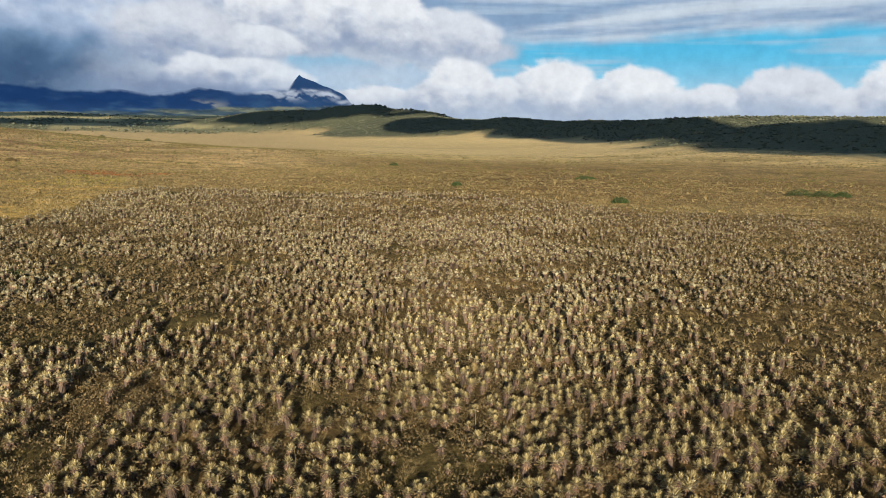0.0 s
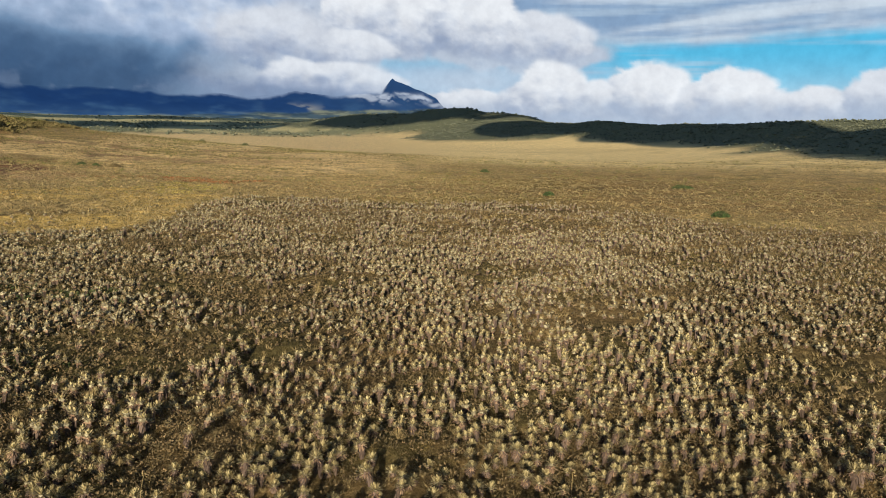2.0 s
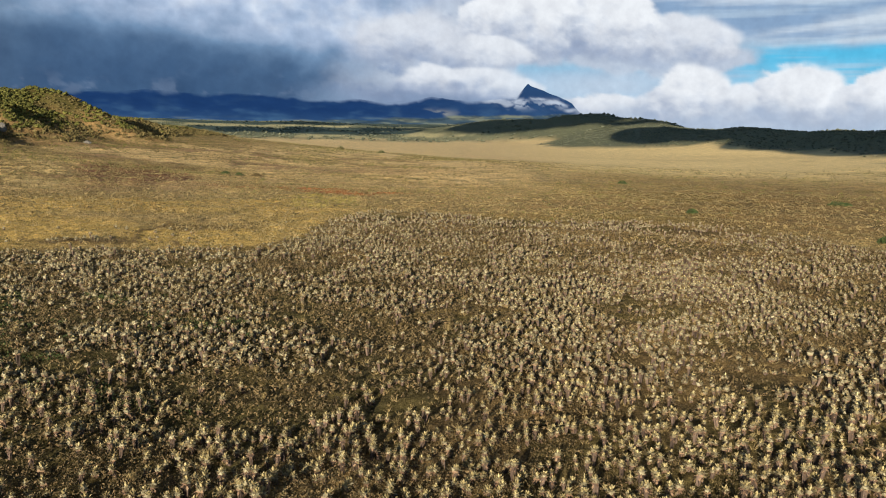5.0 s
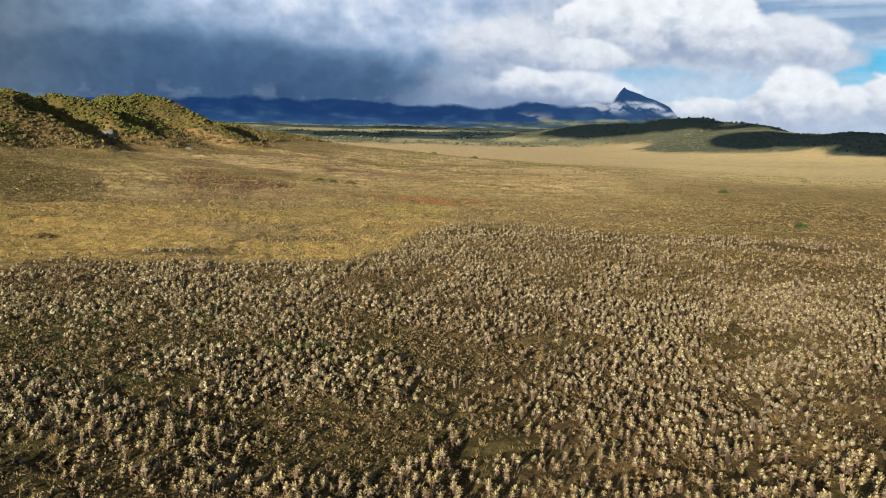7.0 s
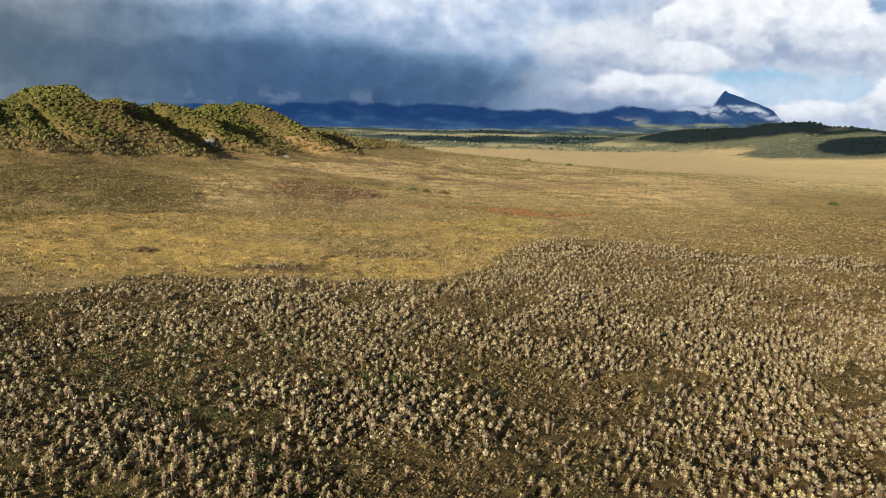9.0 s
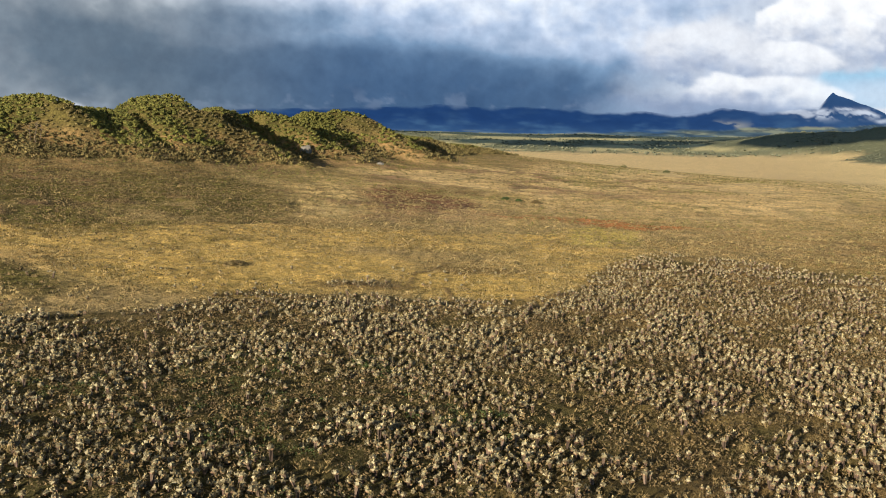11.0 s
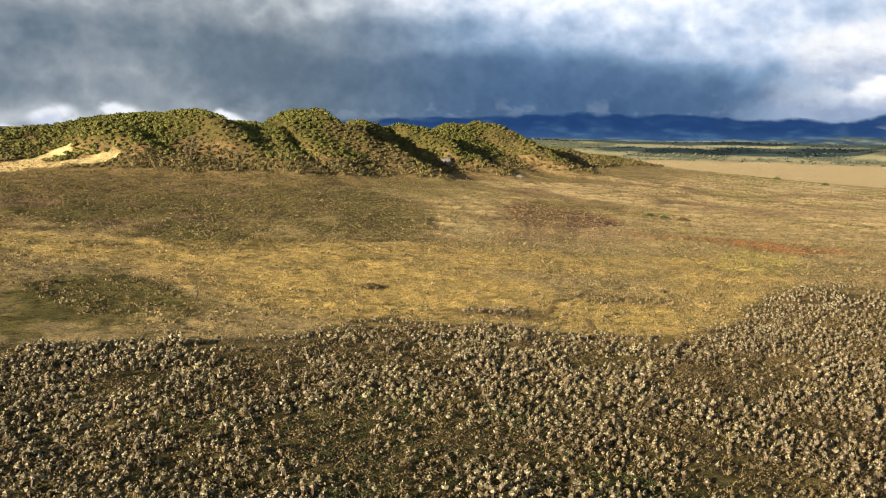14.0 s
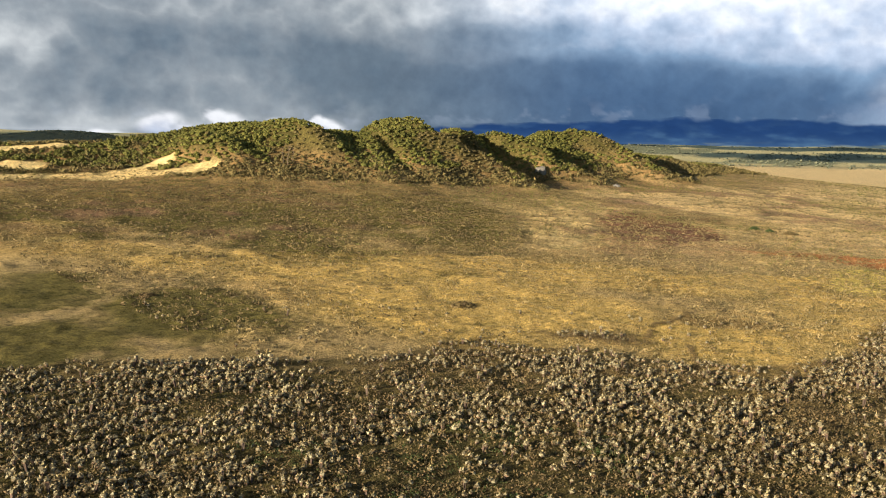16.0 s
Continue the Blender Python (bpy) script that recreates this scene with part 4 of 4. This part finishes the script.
spread_tufts("bunch_grass", mat_tuft, ux[held], uy[held], rng.uniform(0.7, 1.3, held.sum()), tussock_temps, "arching tan bunch grass between the rosettes", "grass")
ux, uy = jittered(-95, 40, 16, 80, 3.1)
ex, ey = edge_shift(ux, uy)
held = seen_side(ux, uy, 0) & inside(ex, ey, FIELD) & (rng.random(len(ux)) < 0.12 + 0.25 * smooth(-15, -40, ux))
spread_tufts("flower_stalks", mat_tuft, ux[held], uy[held], rng.uniform(0.7, 1.1, held.sum()), stalk_temps, "thin dry flower stalks rising over the rosettes", "flowers")

# green thickets between the rosettes
gx_, gy_ = [], []
for cx, cy, r in ((-49, 56, 5), (-43, 50, 4), (-54, 63, 3.5), (-33, 61, 3), (-46, 68, 3), (-30, 45, 3), (-58, 50, 3)):
    spread = rng.normal(0, r * 0.55, (int(11 * r), 2)) * [1.4, 0.8]
    gx_.append(cx + spread[:, 0])
    gy_.append(cy + spread[:, 1])
gx_, gy_ = np.concatenate(gx_), np.concatenate(gy_)
spread_tufts("green_thicket", mat_green, gx_, gy_, rng.uniform(0.7, 1.6, len(gx_)), fine_temps, "dark green leafy undergrowth between the rosettes", "undergrowth")


# ---- shrubs ----
shrub_rng = np.random.default_rng(17)
low_bush = [leaf_clump(shrub_rng, 13, 1.0, 0.95, 0.75) for _ in range(10)]


def crown_shrub(rnd):
    """A ragged crown: a few uneven clumps under a coat of loose leaves."""
    v, f = ragged(rnd, ICO_V, ICO_F, [0.95, 0.95, 0.66], 0.16, -0.5)
    parts = [(v + [0, 0, 0.42], f)]
    for _ in range(2):
        a, q = rnd.uniform(0, 6.283), rnd.uniform(0.35, 0.55)
        v, f = ragged(rnd, OCTA_V, OCTA_F, [q, q, q], 0.2, -0.2)
        parts.append((v + [0.7 * math.cos(a), 0.7 * math.sin(a), rnd.uniform(0.4, 1.0)], f))
    way = rnd.normal(0, 1, (14, 3))
    way[:, 2] = np.abs(way[:, 2]) * 0.9
    p = way / np.linalg.norm(way, axis=1)[:, None] * rnd.uniform(0.9, 1.15, (14, 1)) * [1.0, 1.0, 0.72] + [0, 0, 0.4]
    u, w = rnd.normal(0, 0.16, (14, 3)), rnd.normal(0, 0.16, (14, 3))
    parts.append((np.stack([p - u - w * 0.5, p + u - w * 0.5, p + w], 1).reshape(-1, 3), np.arange(42).reshape(-1, 3)))
    v, f = join(parts)
    return v, f, np.zeros(len(f))


small = [crown_shrub(shrub_rng) for _ in range(10)]


def hill_points(step, lo, hi):
    cx, cy = -285, 280
    x, y = jittered(cx - 130, cx + 110, cy - 230, cy + 300, step)
    h = hill_height(x, y)
    n = fbm(x / 24, y / 24, 181, 3)
    ok = (h > 1.7) & (h + 7 * (n - 0.5) > lo) & (h + 7 * (n - 0.5) < hi)
    return x[ok], y[ok], n[ok]


def clear_of_dunes(x, y):
    return dune_share(x, y) < 0.4


hx, hy, hn = hill_points(1.8, 3.8, 99)
keep = clear_of_dunes(hx, hy)
hx, hy = hx[keep], hy[keep]
dry = (fbm(hx / 26, hy / 26, 191, 3) + rng.normal(0, 0.03, len(hx)) + 0.10 * smooth(7, 3, hill_height(hx, hy)) + 0.08 * smooth(360, 420, hy) > 0.62) & (hill_height(hx, hy) < 18)
spread_tufts("dry_hill_scrub", mat_scrub, hx[dry], hy[dry], rng.uniform(0.4, 0.9, dry.sum()), small, "dry brown scrub in patches on the hill", "shrubs")
hx, hy = hx[~dry], hy[~dry]
spread_tufts("hill_shrubs", mat_shrub, hx, hy, rng.uniform(0.5, 1.15, len(hx)), small, "dense olive green shrubs covering the hill", "shrubs")
hx, hy, hn = hill_points(2.2, 0.0, 7.0)
keep = (rng.random(len(hx)) < 0.7) & clear_of_dunes(hx, hy)
spread_tufts("hillside_heath", mat_scrub, hx[keep], hy[keep], rng.uniform(0.6, 1.6, keep.sum()), low_bush, "brown heath bushes at the foot of the hill", "shrubs")

hx, hy, hn = hill_points(3.2, 1.2, 4.6)
keep = clear_of_dunes(hx, hy)
spread_tufts("hillside_scrub", mat_scrub, hx[keep], hy[keep], rng.uniform(0.4, 0.9, keep.sum()), small, "rusty brown scrub on the lower slope of the hill", "shrubs")

# dark woods on the hills across the plain
wx, wy = [], []
for az, dist, across, along, h in RIDGES:
    cx, cy = polar(az, dist)
    n = int(min(0.06 * across * along, 1500)) + 200
    a = rng.normal(0, 0.85, (n, 2)) * [across, along]
    c, s = math.cos(radians(az)), math.sin(radians(az))
    tx, ty = cx + a[:, 0] * c - a[:, 1] * s, cy + a[:, 0] * s + a[:, 1] * c
    held = blob(tx, ty, cx, cy, across, along, az) + 0.16 * (fbm(tx / 35, ty / 35, 71, 4) - 0.5) > 0.22
    wx.append(tx[held])
    wy.append(ty[held])
wx, wy = np.concatenate(wx), np.concatenate(wy)
trees = [(OCTA_V * shrub_rng.uniform(0.75, 1.25, (6, 1)) * [1.1, 1.1, 0.62] + [0, 0, 0.4], OCTA_F, np.zeros(8)) for _ in range(8)]
spread_tufts("far_woods", mat_forest, wx, wy, rng.uniform(0.9, 2.1, len(wx)) * 0.85, trees, "dark green woods on the hills across the plain", "woods")

# tree clumps on the far foothills
fa, fr = rng.uniform(-30, 40, 7000), rng.uniform(1750, 3700, 7000)
held = fbm(fa / 3.2, np.log(fr + 1) * 9, 83, 5) + rng.normal(0, 0.06, 7000) > 0.49
fx_, fy_ = polar(fa[held], fr[held])
clumps = [(OCTA_V * rng.uniform(0.7, 1.3, (6, 1)) * [1.6, 1.6, 1.0] + [0, 0, 0.6], OCTA_F, np.zeros(8)) for _ in range(6)]
spread_tufts("foothill_trees", mat_forest, fx_, fy_, rng.uniform(1.2, 2.8, len(fx_)), clumps, "scattered dark tree clumps on far foothills", "woods")

# scattered bushes on the moor
few = [leaf_clump(shrub_rng, 8, 0.7, 0.6, 0.42) for _ in range(10)]


def moor_scatter(name, mat, step, seed, low, high, lo, hi, label, foot=0.0, green=0.0):
    x, y = jittered(-420, 200, 95, 640, step)
    d = np.hypot(x, y)
    ex, ey = edge_shift(x, y)
    grow = smooth(low, high, fbm(x / 26, y / 26, seed, 4)) * (0.35 + 0.65 * smooth(-40, -150, x)) * smooth(700, 450, d)
    grow = grow * (1 - smooth(0.15, 0.5, blob(x, y, -80, 102, 34, 24, 45)))
    grow = grow + foot * smooth(-165, -225, x) + green * olive_share(x, y)
    keep = seen_side(x, y, 0) & (rng.random(len(x)) < grow) & (hill_height(x, y) < 3) & ~inside(ex, ey, FIELD)
    spread_tufts(name, mat, x[keep], y[keep], rng.uniform(lo, hi, keep.sum()) * (0.6 + 0.4 * smooth(100, 300, d[keep])), few, label, "shrubs")


moor_scatter("moor_bushes", mat_scrub, 2.2, 201, 0.42, 0.62, 0.35, 1.0, "small brown bushes scattered over the moor", 0.9)
moor_scatter("moor_scrub", mat_brush, 2.6, 213, 0.44, 0.64, 0.3, 0.8, "small dark bushes scattered over the moor", green=0.5)
moor_scatter("moor_herbs", mat_shrub, 2.2, 207, 0.46, 0.66, 0.35, 1.0, "low olive green herbs in patches on the moor", green=0.4)

# sparse upright tufts over the wide moor
wide_temps = [tuft(tuft_rng, 6, 0.22, 0.40, 0.05) for _ in range(8)]
for name, mat, seed, label in (("moor_grass", mat_tuft, 211, "dry tan grass tufts over the wide moor"), ("moor_sedge", mat_sedge, 217, "dark brown sedge tufts over the wide moor")):
    x, y = jittered(-330, 170, 120, 520, 1.55)
    d = np.hypot(x, y)
    ex, ey = edge_shift(x, y)
    keep = seen_side(x, y, 0) & (rng.random(len(x)) < 0.5 * (1 - 0.55 * smooth(-60, 20, x)) * smooth(0.38, 0.58, fbm(x / 18, y / 18, seed, 4)) * smooth(560, 300, d)) & ~inside(ex, ey, FIELD) & (hill_height(x, y) < 2)
    spread_tufts(name, mat, x[keep], y[keep], rng.uniform(0.6, 1.5, keep.sum()), wide_temps, label, "grass")

# low cushions and tussocks all over the moor, each with a lit and a shaded side
cushion_temps = [leaf_clump(tuft_rng, 7, 0.55, 0.50, 0.36) for _ in range(10)]
cx_, cy_ = jittered(-300, 130, 60, 360, 1.05)
cd_ = np.hypot(cx_, cy_)
ex, ey = edge_shift(cx_, cy_)
grow = (0.34 + 0.5 * smooth(0.42, 0.6, fbm(cx_ / 10, cy_ / 10, 331, 4)) + 0.3 * olive_share(cx_, cy_)) * smooth(370, 220, cd_) * (1 - 0.7 * blob(cx_, cy_, -82, 100, 30, 22, 45)) * (1 - 0.5 * smooth(-60, 10, cx_))
held = seen_side(cx_, cy_, 0) & ~inside(ex, ey, FIELD) & (rng.random(len(cx_)) < grow) & (hill_height(cx_, cy_) < 3)
cx_, cy_ = cx_[held], cy_[held]
lush = rng.random(len(cx_)) < 0.15 + 0.6 * olive_share(cx_, cy_)
straw = ~lush & (rng.random(len(cx_)) < 0.35)
for name, mat, some, label in (("moor_cushions", mat_brush, lush, "low dark cushions of moor plants"), ("pale_moor_tussocks", mat_tuft, straw, "low pale tussocks on the moor"),
                               ("dry_moor_cushions", mat_heath, ~lush & ~straw, "low dry brown tussocks on the moor")):
    spread_tufts(name, mat, cx_[some], cy_[some], rng.uniform(0.4, 1.0, some.sum()), cushion_temps, label, "undergrowth")

# rows of dark tufts stand in for the shade of a narrow ditch winding through the golden grass
DITCHES = [[(-54, 93), (-57.5, 98), (-61.5, 103)], [(-66, 101.5), (-69.3, 107.5), (-69.5, 112.5), (-71.4, 119)]]
sx_, sy_ = [], []
for course in DITCHES:
    for (x0, y0), (x1, y1) in zip(course, course[1:]):
        f = np.linspace(0, 1, 40)
        sx_.append(x0 + (x1 - x0) * f + rng.normal(0, 0.12, 40))
        sy_.append(y0 + (y1 - y0) * f + rng.normal(0, 0.12, 40))
sx_, sy_ = np.concatenate(sx_), np.concatenate(sy_)
spread_tufts("ditch_shade_tufts", mat_brush, sx_, sy_, rng.uniform(0.7, 1.0, len(sx_)), fine_temps, "dark tufts standing in for a shaded narrow ditch through golden grass", "sedge")
kx, ky = rng.normal(0, 1, (2, 260))
kx, ky = -69.5 + kx * 2.8 * 0.79 - ky * 1.2 * 0.61, 97 + kx * 2.8 * 0.61 + ky * 1.2 * 0.79
spread_tufts("thicket_brush", mat_brush, kx, ky, rng.uniform(0.8, 1.6, 260), fine_temps, "dark thicket of low brush in golden grass", "undergrowth")


# single bushes that stand out
def bush(x, y, radius, height, mat, label, seed):
    rnd = np.random.default_rng(seed)
    top = new("bush")
    top.location = (x, y, float(terrain(np.array([x]), np.array([y]))[0]) - 0.05)
    v, f, m = leaf_clump(rnd, 900, radius, height, 0.22)
    crown = new("crown", mesh_data("crown", v, f, [mat]))
    crown.parent = top
    for k in range(5):
        a = k * 1.2566 + rnd.uniform(-0.3, 0.3)
        v, f = column(height * 0.7, 0.05, 5, 3, rnd)
        v = v + np.stack([np.cos(a) * v[:, 2] * 0.5, np.sin(a) * v[:, 2] * 0.5, 0 * v[:, 2]], 1)
        limb = new("stem", mesh_data("stem", v, f, [mat_bark]))
        limb.parent = top
    return tagged(top, label, "bush")


bush(28.4, 140.5, 1.5, 1.2, mat_green, "bright green leafy bush alone on the brown moor", 1)
bush(37.6, 237, 2.2, 1.2, mat_green, "dark olive bush on open moor", 2)
bush(40.0, 238.5, 1.5, 0.9, mat_green, "dark olive bush on open moor", 3)
bush(2.6, 183, 1.2, 1.0, mat_green, "small dark bush on brown moor", 4)
bush(-17.8, 304, 1.6, 1.2, mat_green, "small dark bush on brown moor", 10)
bush(70.5, 172.5, 2.6, 1.6, mat_green, "broad dark green bush among dry grass", 5)
bush(74.5, 171, 2.4, 1.4, mat_green, "broad dark green bush among dry grass", 6)
bush(77.5, 169.5, 1.6, 1.1, mat_green, "leafy green bush among dry grass", 7)
bush(-89.4, 95, 1.7, 0.8, mat_sedge, "grey brown twiggy bush in golden grass", 8)
bush(-126, 234, 1.4, 1.1, mat_green, "dark green bush alone on the moor", 9)
bush(-121.5, 233.5, 1.1, 0.9, mat_green, "dark green bush alone on the moor", 11)
bush(-114.6, 230.5, 1.5, 1.0, mat_sedge, "grey brown twiggy bush on the moor", 12)
bush(-170.6, 503, 2.0, 1.8, mat_green, "dark bush on the edge of the pale plain", 13)
bush(-213, 545, 2.2, 2.0, mat_green, "dark bush on the edge of the pale plain", 14)
bush(-115.4, 64.5, 1.1, 0.6, mat_brush, "low dark bush in olive grass", 15)


def boulder(x, y, wide, high, seed, label):
    rnd = np.random.default_rng(seed)
    bm = bmesh.new()
    bmesh.ops.create_icosphere(bm, subdivisions=3, radius=1.0)
    for v in bm.verts:
        v.co *= 1 + 0.35 * noise.noise(v.co * 1.3 + Vector((seed, 0, 0))) + 0.12 * noise.noise(v.co * 4)
        v.co = Vector((v.co.x * wide / 2, v.co.y * wide / 2 * 0.8, max(v.co.z, -0.35) * high))
    me = bpy.data.meshes.new("boulder")
    bm.to_mesh(me)
    bm.free()
    me.materials.append(mat_rock)
    ob = new("boulder", me)
    ob.location = (x, y, float(terrain(np.array([x]), np.array([y]))[0]) + 0.1 * high)
    return tagged(ob, label, "rock")


boulder(-241, 277, 5.5, 2.4, 3, "pale weathered boulder at the foot of the hill")
boulder(-214, 290, 3.2, 0.9, 4, "low pale boulder among heath bushes")


def bare_tree(x, y, height, seed, label):
    """A leafless tree: tapered trunk, limbs and twigs."""
    rnd = np.random.default_rng(seed)
    top = new("bare_tree")
    top.location = (x, y, float(terrain(np.array([x]), np.array([y]))[0]) - 0.1)

    def limb(start, way, length, radius):
        sides, rings_ = 5, 4
        way = Vector(way).normalized()
        side = way.orthogonal().normalized()
        other = way.cross(side)
        v = []
        for k in range(rings_):
            p = Vector(start) + way * (length * k / (rings_ - 1)) + side * rnd.uniform(-0.06, 0.06) * length * (k > 0)
            r = radius * (1 - 0.8 * k / (rings_ - 1))
            v += [p + (side * math.cos(6.283 * s / sides) + other * math.sin(6.283 * s / sides)) * r for s in range(sides)]
        f = [(k * sides + s, k * sides + (s + 1) % sides, (k + 1) * sides + (s + 1) % sides, (k + 1) * sides + s) for k in range(rings_ - 1) for s in range(sides)]
        return np.array([q[:] for q in v]), np.array(f)

    v, f = limb((0, 0, 0), (rnd.uniform(-0.08, 0.08), rnd.uniform(-0.08, 0.08), 1), height, height * 0.022)
    trunk = new("trunk", mesh_data("trunk", v, f, [mat_bark]))
    trunk.parent = top
    for k in range(7):
        h = height * rnd.uniform(0.5, 0.95)
        a = rnd.uniform(0, 6.283)
        v, f = limb((0, 0, h), (math.cos(a), math.sin(a), rnd.uniform(0.5, 1.1)), height * rnd.uniform(0.18, 0.32), height * 0.010)
        branch = new("branch", mesh_data("branch", v, f, [mat_bark]))
        branch.parent = top
    return tagged(top, label, "tree")


for az, r, h, seed in ((58.45, 292, 7.5, 21), (58.75, 295, 6.0, 22), (58.15, 297, 5.5, 23)):
    x, y = polar(az, r, HILL_EYE)
    bare_tree(float(x), float(y), h, seed, "thin leafless grey tree at the foot of the hill")
